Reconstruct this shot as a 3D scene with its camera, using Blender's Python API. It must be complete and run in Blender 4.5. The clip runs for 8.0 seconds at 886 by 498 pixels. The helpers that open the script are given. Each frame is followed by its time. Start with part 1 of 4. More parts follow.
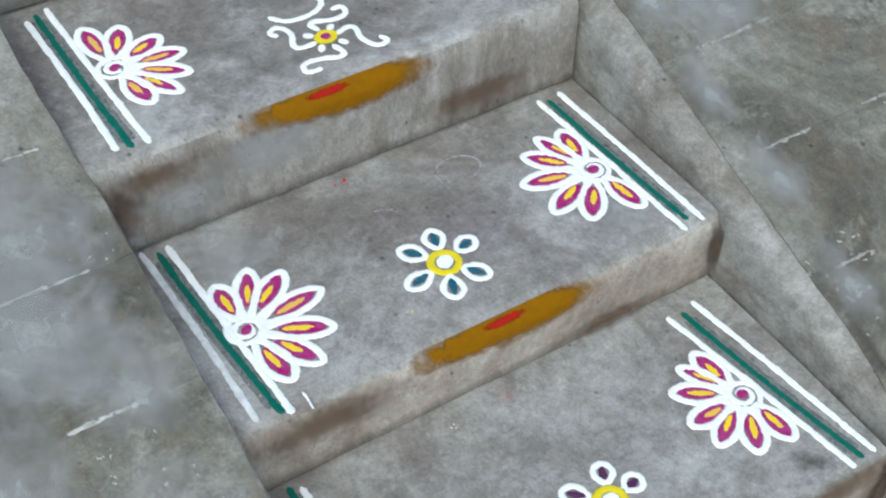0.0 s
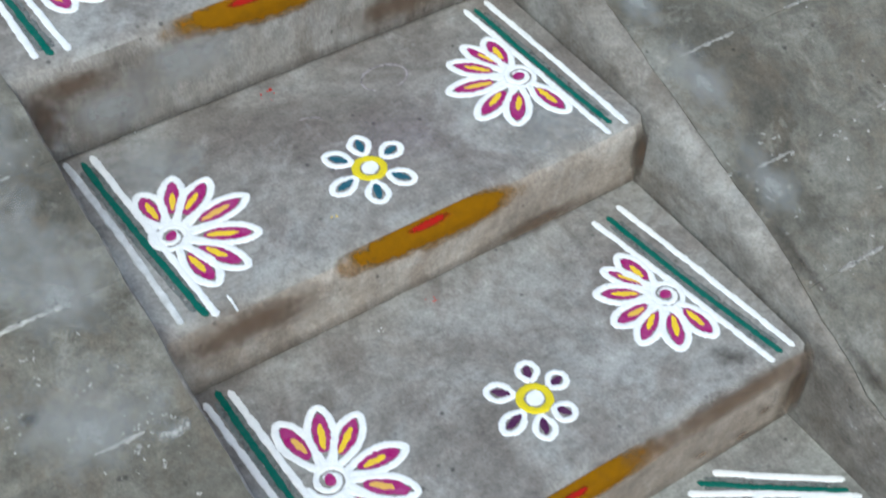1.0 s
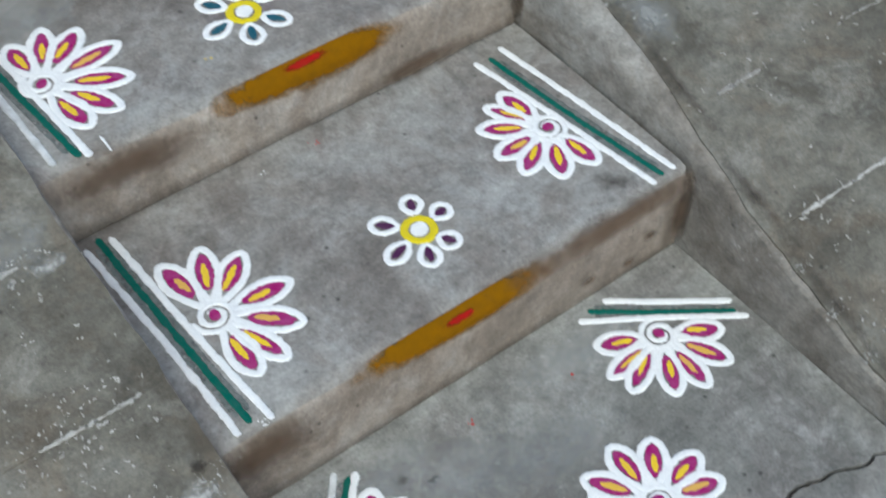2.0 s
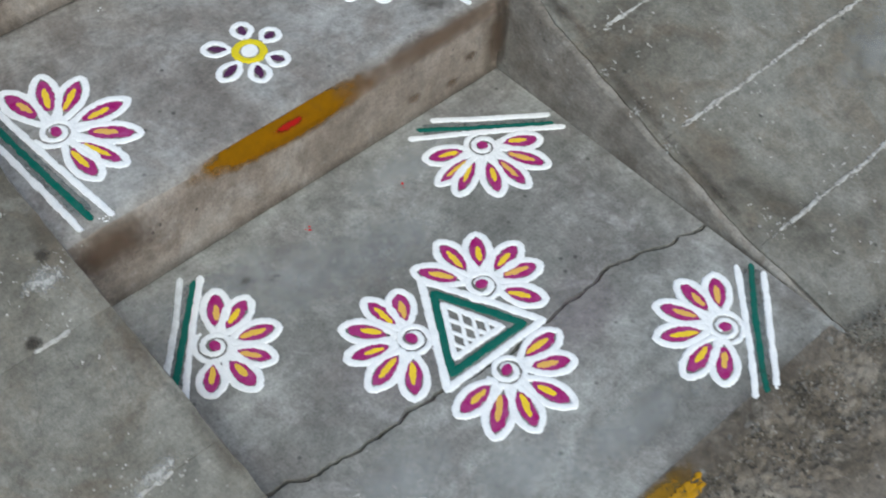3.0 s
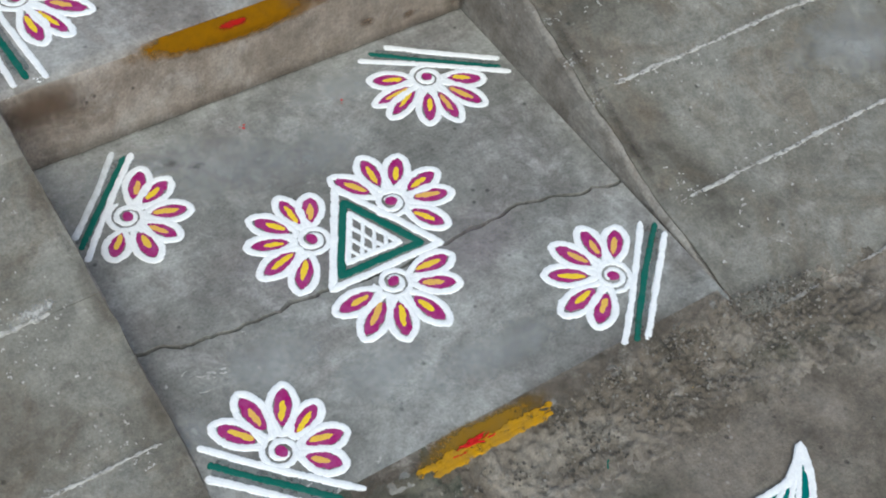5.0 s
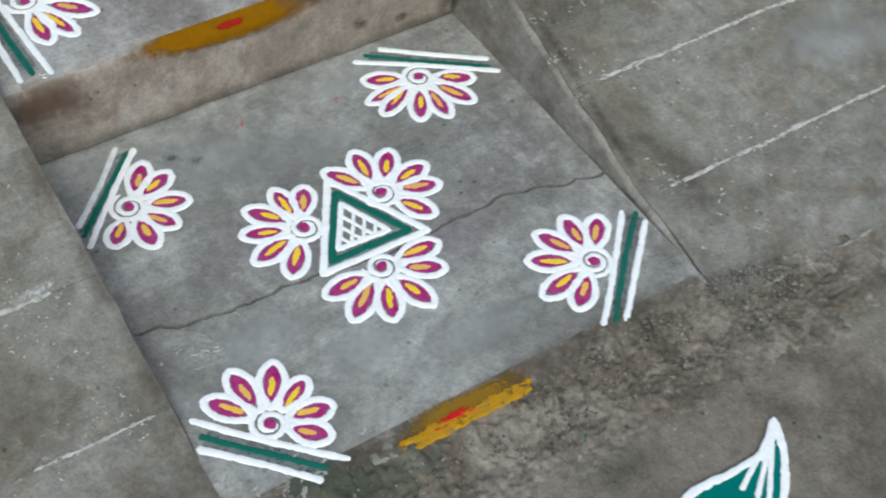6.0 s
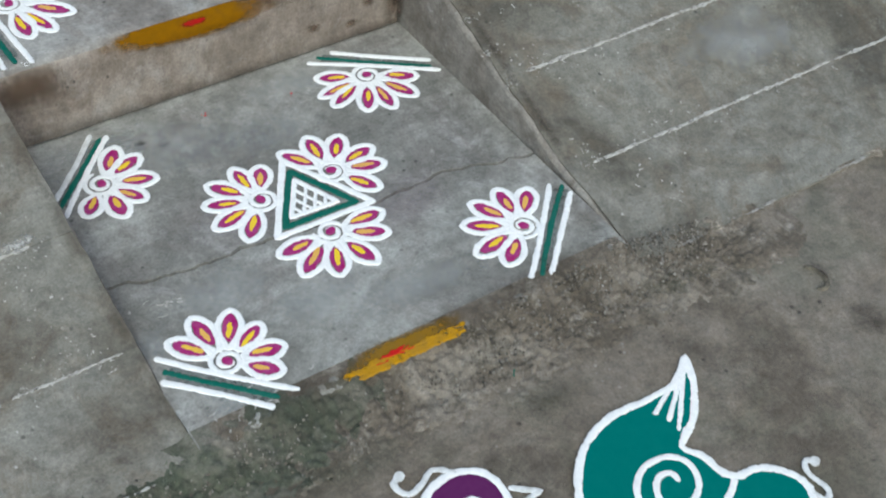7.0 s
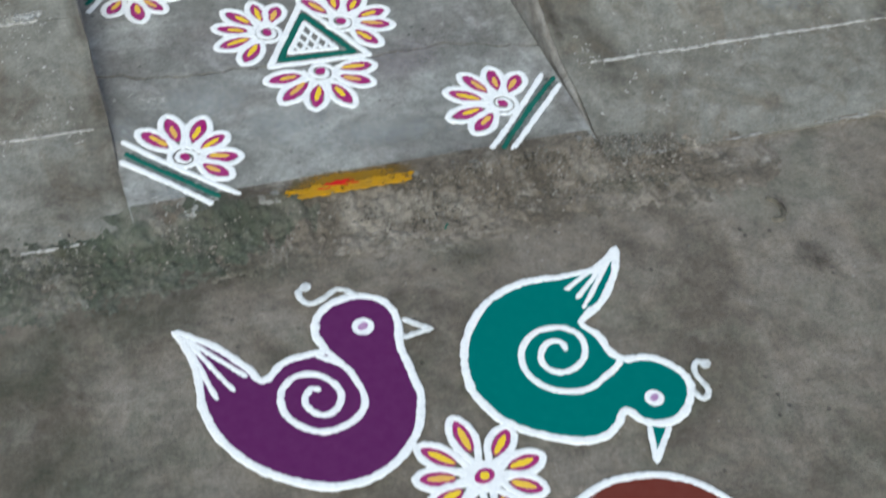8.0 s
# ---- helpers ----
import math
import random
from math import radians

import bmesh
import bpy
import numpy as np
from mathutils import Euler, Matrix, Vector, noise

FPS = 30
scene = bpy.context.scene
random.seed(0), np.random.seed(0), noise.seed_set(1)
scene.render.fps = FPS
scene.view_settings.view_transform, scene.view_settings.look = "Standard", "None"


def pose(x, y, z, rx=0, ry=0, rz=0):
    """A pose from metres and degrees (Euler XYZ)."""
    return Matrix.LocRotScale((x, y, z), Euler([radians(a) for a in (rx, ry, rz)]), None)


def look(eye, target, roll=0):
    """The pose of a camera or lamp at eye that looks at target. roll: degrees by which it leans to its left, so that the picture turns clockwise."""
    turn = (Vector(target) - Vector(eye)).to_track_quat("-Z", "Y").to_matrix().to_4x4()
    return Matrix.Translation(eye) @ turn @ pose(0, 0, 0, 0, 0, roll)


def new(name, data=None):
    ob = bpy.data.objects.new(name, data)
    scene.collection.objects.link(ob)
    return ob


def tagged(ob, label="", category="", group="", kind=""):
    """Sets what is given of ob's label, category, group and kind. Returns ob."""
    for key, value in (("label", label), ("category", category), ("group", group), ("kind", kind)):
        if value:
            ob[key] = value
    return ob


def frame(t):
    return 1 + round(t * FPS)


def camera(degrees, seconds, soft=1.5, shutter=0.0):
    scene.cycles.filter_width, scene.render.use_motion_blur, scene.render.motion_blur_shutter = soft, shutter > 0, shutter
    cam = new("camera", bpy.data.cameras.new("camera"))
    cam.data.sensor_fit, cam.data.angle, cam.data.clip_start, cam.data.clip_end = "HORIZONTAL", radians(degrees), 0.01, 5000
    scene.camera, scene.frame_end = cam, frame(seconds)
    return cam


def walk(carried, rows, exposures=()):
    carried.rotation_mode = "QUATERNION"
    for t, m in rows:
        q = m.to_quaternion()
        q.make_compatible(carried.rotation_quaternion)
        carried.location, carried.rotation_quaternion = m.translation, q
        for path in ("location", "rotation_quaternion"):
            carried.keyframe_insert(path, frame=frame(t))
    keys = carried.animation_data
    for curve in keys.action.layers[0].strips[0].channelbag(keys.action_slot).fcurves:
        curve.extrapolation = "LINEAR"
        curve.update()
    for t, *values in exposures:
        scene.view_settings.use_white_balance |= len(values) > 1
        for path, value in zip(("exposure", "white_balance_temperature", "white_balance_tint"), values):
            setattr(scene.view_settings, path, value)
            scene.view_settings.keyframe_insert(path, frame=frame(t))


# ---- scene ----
EXPOSURES = [(0.0, 0.62, 6150, 6), (1.0, 0.56, 6200, 7), (2.5, 0.30, 6350, 8), (3.5, 0.35, 6450, 9), (4.5, 0.38, 6500, 9), (7.0, 0.40, 6450, 7), (8.0, 0.38, 6400, 7)]
cam = camera(38.0, 8.0, 1.9, 0.32)
# seconds, eye, target, roll
PATH = [
    (0, (-1.0903, -0.5587, 1.6302), (-0.4230, 0.5141, 0.3481), 0.21),
    (0.3, (-1.0781, -0.5803, 1.6234), (-0.4329, 0.4202, 0.3820), 0.47),
    (0.5, (-1.0720, -0.5988, 1.6202), (-0.3997, 0.4384, 0.3117), 0.46),
    (0.7, (-1.0746, -0.6063, 1.6152), (-0.4156, 0.3600, 0.3540), 1.21),
    (1, (-1.0736, -0.6296, 1.6014), (-0.3911, 0.3666, 0.2666), 1.18),
    (1.2, (-1.0689, -0.6566, 1.5947), (-0.3896, 0.3121, 0.2382), 1.73),
    (2.3, (-1.0990, -0.8464, 1.4485), (-0.3496, 0.0417, 0.0739), 0.52),
    (2.5, (-1.1172, -0.9079, 1.4332), (-0.3554, -0.0297, 0.0590), -0.09),
    (2.6, (-1.1254, -0.9367, 1.4319), (-0.3954, -0.1258, 0.1023), 0.84),
    (2.7, (-1.1340, -0.9613, 1.4314), (-0.3981, -0.1721, 0.0920), 1.72),
    (2.8, (-1.1464, -0.9875, 1.4315), (-0.3890, -0.2174, 0.0929), 2.86),
    (3, (-1.1651, -1.0483, 1.4442), (-0.3577, -0.2461, 0.0497), 3.28),
    (3.2, (-1.1667, -1.0833, 1.4525), (-0.3986, -0.3225, 0.1148), 4.03),
    (3.5, (-1.1362, -1.1437, 1.4508), (-0.3510, -0.3455, 0.0414), 5.88),
    (3.7, (-1.1190, -1.1791, 1.4573), (-0.3814, -0.4059, 0.1095), 7.67),
    (4, (-1.1030, -1.2176, 1.4535), (-0.3837, -0.3595, 0.0441), 6.80),
    (4.2, (-1.0952, -1.2317, 1.4642), (-0.4293, -0.4051, 0.1108), 6.42),
    (4.5, (-1.0745, -1.2555, 1.4709), (-0.3822, -0.3898, 0.0527), 6.74),
    (4.7, (-1.0590, -1.2841, 1.4555), (-0.3438, -0.4240, 0.0453), 7.84),
    (5.8, (-1.0180, -1.4102, 1.4623), (-0.3746, -0.4696, 0.0690), 3.67),
    (6, (-1.0392, -1.4498, 1.4679), (-0.3564, -0.5095, 0.0934), 4.68),
    (6.2, (-1.0668, -1.5137, 1.4571), (-0.3765, -0.5959, 0.1766), 4.66),
    (6.5, (-1.0987, -1.6124, 1.4709), (-0.3540, -0.6073, 0.1766), 4.43),
    (6.7, (-1.1196, -1.6658, 1.4759), (-0.3874, -0.6940, 0.2602), 4.89),
    (7, (-1.1428, -1.7312, 1.4734), (-0.3873, -0.7123, 0.1963), 4.25),
    (7.2, (-1.1281, -1.7689, 1.4780), (-0.4274, -0.8010, 0.2408), 3.56),
    (7.5, (-1.0782, -1.8548, 1.4628), (-0.3913, -0.7789, 0.1937), 2.25),
    (7.6, (-1.0520, -1.8987, 1.4485), (-0.4202, -0.8601, 0.2318), 3.66),
    (7.7, (-1.0125, -1.9415, 1.4413), (-0.3969, -0.9202, 0.2018), 6.09),
    (7.8, (-0.9886, -1.9759, 1.4322), (-0.3926, -0.9417, 0.1938), 7.35),
    (7.9, (-0.9513, -2.0427, 1.4276), (-0.4011, -0.9861, 0.1869), 8.90),
    (8, (-0.9255, -2.0864, 1.4141), (-0.3866, -0.9689, 0.1099), 8.42),
]
walk(cam, [(t, look(e, g, r)) for t, e, g, r in PATH], EXPOSURES)

# ---- world and sun: a bright, evenly clouded day ----
world = bpy.data.worlds.new("sky")
scene.world = world
world.use_nodes = True
_wn = world.node_tree.nodes
_sky = _wn.new("ShaderNodeTexSky")
_sky.sky_type = "NISHITA"
_sky.sun_disc = False
_sky.sun_elevation, _sky.sun_rotation = radians(48), radians(200)
_sky.dust_density, _sky.air_density, _sky.ozone_density = 2.5, 1.0, 1.0
world.node_tree.links.new(_sky.outputs[0], _wn["Background"].inputs["Color"])
_wn["Background"].inputs["Strength"].default_value = 0.13
sun = new("sun", bpy.data.lights.new("sun", "SUN"))
sun.data.energy, sun.data.angle, sun.data.color = 1.5, radians(50), (0.90, 1.0, 0.94)
sun.matrix_world = look((-2.7, -3.7, 5.0), (0, 0, 0))

from mathutils.geometry import tessellate_polygon

# ---- measures of the place ----
XL, XR = -0.785, 0.0            # inner edges of the two ramps
Z1, Z2, Z3, Z4 = 0.165, 0.300, 0.470, 0.630   # treads above the landing
Y1, Y2, Y3 = 0.395, 0.775, 1.190              # risers behind the first, which stands at y = 0
YF = -0.712                     # front edge of the landing
ZG = -0.024                     # ground


def ramp_z(y):
    """Height of the ramps along their fall, easing out to the ground at the foot."""
    z = 0.195 + 0.35 * y
    return z if y > -0.50 else max(ZG, 0.020 - 0.175 * (-0.50 - y))


def glide(v, stops):
    """A value read off a few (place, value) stops."""
    for (a, p), (b, q) in zip(stops, stops[1:]):
        if v < b:
            return p + (q - p) * max(0.0, (v - a) / (b - a))
    return stops[-1][1]


def rim_west(y):
    return glide(y, ((-0.52, -0.773), (-0.36, -0.777), (0.0, -0.791), (0.40, -0.801), (0.74, -0.812), (0.95, -0.829), (1.4, -0.835)))


def rim_east(y):
    return XR + 0.002 * math.sin(y * 9)


def rim_round(y, s):
    """How far the plastered rim of a ramp rolls over: tight at the foot, broad beside the upper steps."""
    return glide(y, ((-0.10, 0.014), (0.10, 0.036), (0.45, 0.046), (0.8, 0.050))) if s > 0 else 0.010


# ---- materials ----
def nodes_of(name):
    m = bpy.data.materials.new(name)
    m.use_nodes = True
    return m, m.node_tree, m.node_tree.nodes["Principled BSDF"]


def add(tree, kind, **sets):
    n = tree.nodes.new(kind)
    for k, v in sets.items():
        n.inputs[k.replace("_", " ")].default_value = v
    return n


def ramp_node(tree, src, stops):
    r = tree.nodes.new("ShaderNodeValToRGB")
    while len(r.color_ramp.elements) < len(stops):
        r.color_ramp.elements.new(0.5)
    for e, (p, c) in zip(r.color_ramp.elements, stops):
        e.position = p
        e.color = (*c, 1) if len(c) == 3 else c
    tree.links.new(src, r.inputs["Fac"])
    return r


def mix(tree, fac, a, b, how="MIX"):
    n = tree.nodes.new("ShaderNodeMix")
    n.data_type, n.blend_type = "RGBA", how
    for sock, v in ((n.inputs[0], fac), (n.inputs[6], a), (n.inputs[7], b)):
        if hasattr(v, "is_output"):
            tree.links.new(v, sock)
        else:
            sock.default_value = v if not isinstance(v, tuple) else (*v, 1)
    return n.outputs[2]


def concrete(name, cols, stain, pale, stain_amt=0.6, pale_amt=0.5, bump=0.35, streak=(1, 1, 1), seed=0.0, specks=0.5, hair=0.0, moss=0.0, vary=0.0):
    """Worn cement: three tones in broad clouds, stains, pale scuffs, chalky specks, scratches, hairline cracks, grain and pits."""
    m, t, bsdf = nodes_of(name)
    co = t.nodes.new("ShaderNodeTexCoord")
    mp = t.nodes.new("ShaderNodeMapping")
    mp.inputs["Location"].default_value = (seed, seed * 0.7, seed * 0.3)
    mp.inputs["Scale"].default_value = streak
    t.links.new(co.outputs["Object"], mp.inputs["Vector"])

    def noise_of(scale, detail=6.0, rough=0.6, dist=0.0, stretch=None, turn=0.0):
        n = add(t, "ShaderNodeTexNoise", Scale=scale, Detail=detail, Roughness=rough, Distortion=dist)
        src = mp.outputs[0]
        if stretch:
            m2 = t.nodes.new("ShaderNodeMapping")
            m2.inputs["Scale"].default_value = stretch
            m2.inputs["Rotation"].default_value = (0, 0, turn)
            t.links.new(src, m2.inputs["Vector"])
            src = m2.outputs[0]
        t.links.new(src, n.inputs["Vector"])
        return n.outputs["Fac"]

    def grey(v):
        return (v, v, v)

    broad = ramp_node(t, noise_of(3.0, 8, 0.66, 0.8), [(0.395, cols[0]), (0.50, cols[1]), (0.605, cols[2])])
    sm = ramp_node(t, noise_of(6.5, 9, 0.72, 1.2), [(0.48, grey(0)), (0.62, grey(stain_amt))])
    c = mix(t, sm.outputs[0], broad.outputs[0], stain)
    pm = ramp_node(t, noise_of(9.0, 10, 0.76, 0.5), [(0.53, grey(0)), (0.67, grey(pale_amt))])
    c = mix(t, pm.outputs[0], c, pale)
    if moss:
        mo = ramp_node(t, noise_of(5.0, 8, 0.7, 0.6), [(0.47, grey(0)), (0.62, grey(moss))])
        c = mix(t, mo.outputs[0], c, (0.075, 0.095, 0.062))
    blot = ramp_node(t, noise_of(24.0, 8, 0.75), [(0.30, grey(0.62)), (0.5, grey(1.0)), (0.72, grey(1.22))])
    c = mix(t, 0.8, c, blot.outputs[0], "MULTIPLY")
    scr = ramp_node(t, noise_of(9.0, 4, 0.6, 0.2, (1, 26, 8), 0.5), [(0.40, grey(0.86)), (0.55, grey(1.0)), (0.70, grey(1.14))])
    c = mix(t, 0.3, c, scr.outputs[0], "MULTIPLY")
    mott = ramp_node(t, noise_of(52.0, 7, 0.7, 0.3), [(0.35, grey(0.80)), (0.5, grey(1.0)), (0.65, grey(1.20))])
    c = mix(t, 0.8, c, mott.outputs[0], "MULTIPLY")
    grain = ramp_node(t, noise_of(210.0, 4, 0.75), [(0.28, grey(0.60)), (0.5, grey(1.0)), (0.74, grey(1.30))])
    c = mix(t, 0.7, c, grain.outputs[0], "MULTIPLY")
    vor = add(t, "ShaderNodeTexVoronoi", Scale=34.0)
    t.links.new(mp.outputs[0], vor.inputs["Vector"])
    pits = ramp_node(t, vor.outputs["Distance"], [(0.06, grey(0.35)), (0.15, grey(1.0))])
    rare = ramp_node(t, noise_of(8.0, 3, 0.6), [(0.52, grey(0)), (0.58, grey(1))])
    pit = mix(t, rare.outputs[0], (1.0, 1.0, 1.0), pits.outputs[0])
    c = mix(t, 0.9, c, pit, "MULTIPLY")
    if specks:
        v2 = add(t, "ShaderNodeTexVoronoi", Scale=62.0)
        t.links.new(mp.outputs[0], v2.inputs["Vector"])
        chip = ramp_node(t, v2.outputs["Distance"], [(0.10, grey(1)), (0.20, grey(0))])
        some = ramp_node(t, noise_of(6.0, 6, 0.75), [(0.56, grey(0)), (0.64, grey(specks))])
        c = mix(t, mix(t, 1.0, chip.outputs[0], some.outputs[0], "MULTIPLY"), c, (0.50, 0.49, 0.46))
    if hair:
        v3 = add(t, "ShaderNodeTexVoronoi", Scale=3.4)
        v3.feature = "DISTANCE_TO_EDGE"
        wob = t.nodes.new("ShaderNodeVectorMath")
        wob.operation = "MULTIPLY_ADD"
        nz = add(t, "ShaderNodeTexNoise", Scale=7.0, Detail=7.0, Roughness=0.65)
        t.links.new(mp.outputs[0], nz.inputs["Vector"])
        t.links.new(nz.outputs["Color"], wob.inputs[0])
        wob.inputs[1].default_value = (0.16, 0.16, 0.16)
        t.links.new(mp.outputs[0], wob.inputs[2])
        t.links.new(wob.outputs[0], v3.inputs["Vector"])
        line = ramp_node(t, v3.outputs["Distance"], [(0.002, grey(hair)), (0.007, grey(0))])
        part_of = ramp_node(t, noise_of(2.6, 3, 0.5), [(0.50, grey(0)), (0.56, grey(1))])
        c = mix(t, mix(t, 1.0, line.outputs[0], part_of.outputs[0], "MULTIPLY"), c, (0.06, 0.05, 0.045))
    if vary:
        oi = t.nodes.new("ShaderNodeObjectInfo")
        tone = ramp_node(t, oi.outputs["Random"], [(0.0, (1 - vary, 1 - vary, 1 - vary * 1.1)), (1.0, (1 + vary, 1 + vary * 1.05, 1 + vary * 1.05))])
        c = mix(t, 1.0, c, tone.outputs[0], "MULTIPLY")
    t.links.new(c, bsdf.inputs["Base Color"])
    rr = ramp_node(t, noise_of(14.0, 5, 0.6), [(0.3, grey(0.55)), (0.7, grey(0.88))])
    t.links.new(rr.outputs[0], bsdf.inputs["Roughness"])
    bsdf.inputs["Specular IOR Level"].default_value = 0.35
    h1 = mix(t, 0.35, noise_of(30.0, 9, 0.75), noise_of(260.0, 3, 0.7))
    h2 = mix(t, 0.3, h1, pit)
    b = add(t, "ShaderNodeBump", Strength=bump, Distance=0.008)
    t.links.new(h2, b.inputs["Height"])
    t.links.new(b.outputs[0], bsdf.inputs["Normal"])
    return m


def powder(name, col, col2, var=0.5, grain=0.5, cover=1.0, third=None):
    """Dry coloured powder: uneven density, grains, no gloss."""
    m, t, bsdf = nodes_of(name)
    co = t.nodes.new("ShaderNodeTexCoord")

    def noise_of(scale, detail=4.0):
        n = add(t, "ShaderNodeTexNoise", Scale=scale, Detail=detail, Roughness=0.65)
        t.links.new(co.outputs["Object"], n.inputs["Vector"])
        return n.outputs["Fac"]

    dens = ramp_node(t, noise_of(55.0, 6), [(0.35, (0, 0, 0)), (0.7, (var,) * 3)])
    c = mix(t, dens.outputs[0], col, col2)
    if third:
        oi = t.nodes.new("ShaderNodeObjectInfo")
        pick = ramp_node(t, oi.outputs["Random"], [(0.62, (0, 0, 0)), (0.90, (0.8,) * 3)])
        c = mix(t, pick.outputs[0], c, third)
    gr = ramp_node(t, noise_of(700.0, 2), [(0.3, (1 - 0.35 * grain,) * 3), (0.6, (1.0,) * 3)])
    c = mix(t, 0.8, c, gr.outputs[0], "MULTIPLY")
    t.links.new(c, bsdf.inputs["Base Color"])
    bsdf.inputs["Roughness"].default_value = 1.0
    bsdf.inputs["Specular IOR Level"].default_value = 0.05
    b = add(t, "ShaderNodeBump", Strength=0.35, Distance=0.002)
    t.links.new(mix(t, 0.5, noise_of(90.0, 5), noise_of(600.0, 2)), b.inputs["Height"])
    t.links.new(b.outputs[0], bsdf.inputs["Normal"])
    if cover < 1.0:
        holes = ramp_node(t, noise_of(75.0, 7), [(0.50 - cover * 0.3, (0, 0, 0)), (0.62 - cover * 0.2, (1, 1, 1))])
        t.links.new(holes.outputs[0], bsdf.inputs["Alpha"])
    return m


M_TREAD = concrete("tread_cement", [(0.170, 0.153, 0.136), (0.244, 0.229, 0.208), (0.304, 0.300, 0.283)], (0.155, 0.129, 0.115), (0.385, 0.380, 0.365), 0.6, 0.55, 0.35, seed=1.3, specks=0.25, hair=0.25)
M_RISER = concrete("riser_cement", [(0.205, 0.172, 0.140), (0.285, 0.246, 0.208), (0.325, 0.298, 0.266)], (0.165, 0.130, 0.104), (0.40, 0.38, 0.355), 0.45, 0.5, 0.4, (1.3, 1, 0.9), 4.1, specks=0.2, hair=0.2)
M_RISER_GREY = concrete("grey_riser_cement", [(0.165, 0.148, 0.130), (0.224, 0.209, 0.190), (0.275, 0.266, 0.250)], (0.13, 0.108, 0.09), (0.36, 0.355, 0.345), 0.55, 0.5, 0.4, (1.6, 1, 0.7), 6.3, specks=0.2, hair=0.2)
M_LAND = concrete("landing_cement", [(0.170, 0.168, 0.151), (0.250, 0.248, 0.227), (0.335, 0.336, 0.312)], (0.166, 0.150, 0.139), (0.42, 0.42, 0.40), 0.6, 0.55, 0.4, (1, 1, 1), 7.7, specks=0.25)
M_RAMP = concrete("ramp_slab_stone", [(0.086, 0.079, 0.063), (0.148, 0.139, 0.115), (0.200, 0.195, 0.170)], (0.136, 0.110, 0.080), (0.30, 0.29, 0.258), 0.62, 0.55, 0.65, seed=12.2, specks=0.38, hair=0.3, vary=0.10)
M_WALL = concrete("ramp_side_cement", [(0.158, 0.141, 0.120), (0.226, 0.209, 0.184), (0.285, 0.275, 0.253)], (0.125, 0.102, 0.082), (0.42, 0.405, 0.375), 0.55, 0.5, 0.7, (1, 1, 1.2), 3.3, specks=0.6)
M_GROUND = concrete("worn_ground_cement", [(0.118, 0.098, 0.075), (0.170, 0.143, 0.112), (0.220, 0.193, 0.158)], (0.098, 0.084, 0.064), (0.29, 0.263, 0.220), 0.6, 0.5, 1.0, seed=9.1, specks=0.3, moss=0.3)
M_RUBBLE = concrete("eroded_cement", [(0.120, 0.100, 0.076), (0.195, 0.165, 0.130), (0.270, 0.240, 0.198)], (0.075, 0.065, 0.048), (0.44, 0.405, 0.35), 0.65, 0.75, 1.0, (2.2, 2.2, 2.2), 5.5, specks=0.6)
M_GRIT = concrete("cement_crumbs", [(0.07, 0.06, 0.048), (0.17, 0.146, 0.116), (0.27, 0.242, 0.20)], (0.06, 0.05, 0.04), (0.34, 0.315, 0.27), 0.4, 0.6, 0.6, (6, 6, 6), 1.5, specks=0.0)
M_GRIT_PALE = concrete("lime_crumbs", [(0.18, 0.165, 0.14), (0.25, 0.232, 0.20), (0.34, 0.32, 0.285)], (0.20, 0.18, 0.15), (0.50, 0.48, 0.45), 0.3, 0.6, 0.5, (6, 6, 6), 2.1, specks=0.0)
M_GRIT_DARK = concrete("dark_gravel", [(0.055, 0.050, 0.044), (0.085, 0.077, 0.066), (0.12, 0.108, 0.092)], (0.06, 0.053, 0.045), (0.14, 0.13, 0.11), 0.4, 0.4, 0.5, (6, 6, 6), 3.4, specks=0.0)
M_MOSS = concrete("mossy_cement", [(0.070, 0.072, 0.050), (0.120, 0.114, 0.088), (0.200, 0.184, 0.152)], (0.052, 0.066, 0.044), (0.33, 0.315, 0.28), 0.7, 0.45, 1.0, (1.8, 1.8, 1.8), 2.5, specks=0.4, moss=0.6)
M_WHITE = powder("white_rice_powder", (0.87, 0.88, 0.87), (0.70, 0.71, 0.72), 0.6, 0.5)
M_THIN = powder("thin_white_powder", (0.78, 0.80, 0.80), (0.48, 0.49, 0.48), 0.9, 0.7)
M_MAGENTA = powder("magenta_powder", (0.33, 0.012, 0.135), (0.40, 0.10, 0.25), 0.7, 0.7)
M_YELLOW = powder("yellow_powder", (0.84, 0.60, 0.030), (0.72, 0.46, 0.07), 0.7, 0.5, 1.0, (0.68, 0.38, 0.12))
M_LEMON = powder("lemon_yellow_powder", (0.74, 0.60, 0.02), (0.62, 0.48, 0.04), 0.6, 0.5)
M_GREEN = powder("bottle_green_powder", (0.004, 0.115, 0.085), (0.03, 0.13, 0.105), 0.7, 0.6)
M_TEAL = powder("teal_powder", (0.000, 0.140, 0.125), (0.004, 0.165, 0.145), 0.5, 0.4)
M_BLUE = powder("petrol_blue_powder", (0.015, 0.10, 0.145), (0.08, 0.15, 0.18), 0.6, 0.7)
M_PURPLE = powder("purple_powder", (0.098, 0.017, 0.090), (0.115, 0.028, 0.105), 0.6, 0.4)
M_PLUM = powder("plum_powder", (0.075, 0.018, 0.07), (0.13, 0.07, 0.12), 0.6, 0.7)
M_BROWN = powder("brown_powder", (0.135, 0.030, 0.022), (0.16, 0.045, 0.035), 0.6, 0.4)
M_RED = powder("vermilion_powder", (0.55, 0.012, 0.015), (0.42, 0.03, 0.02), 0.6, 0.5)


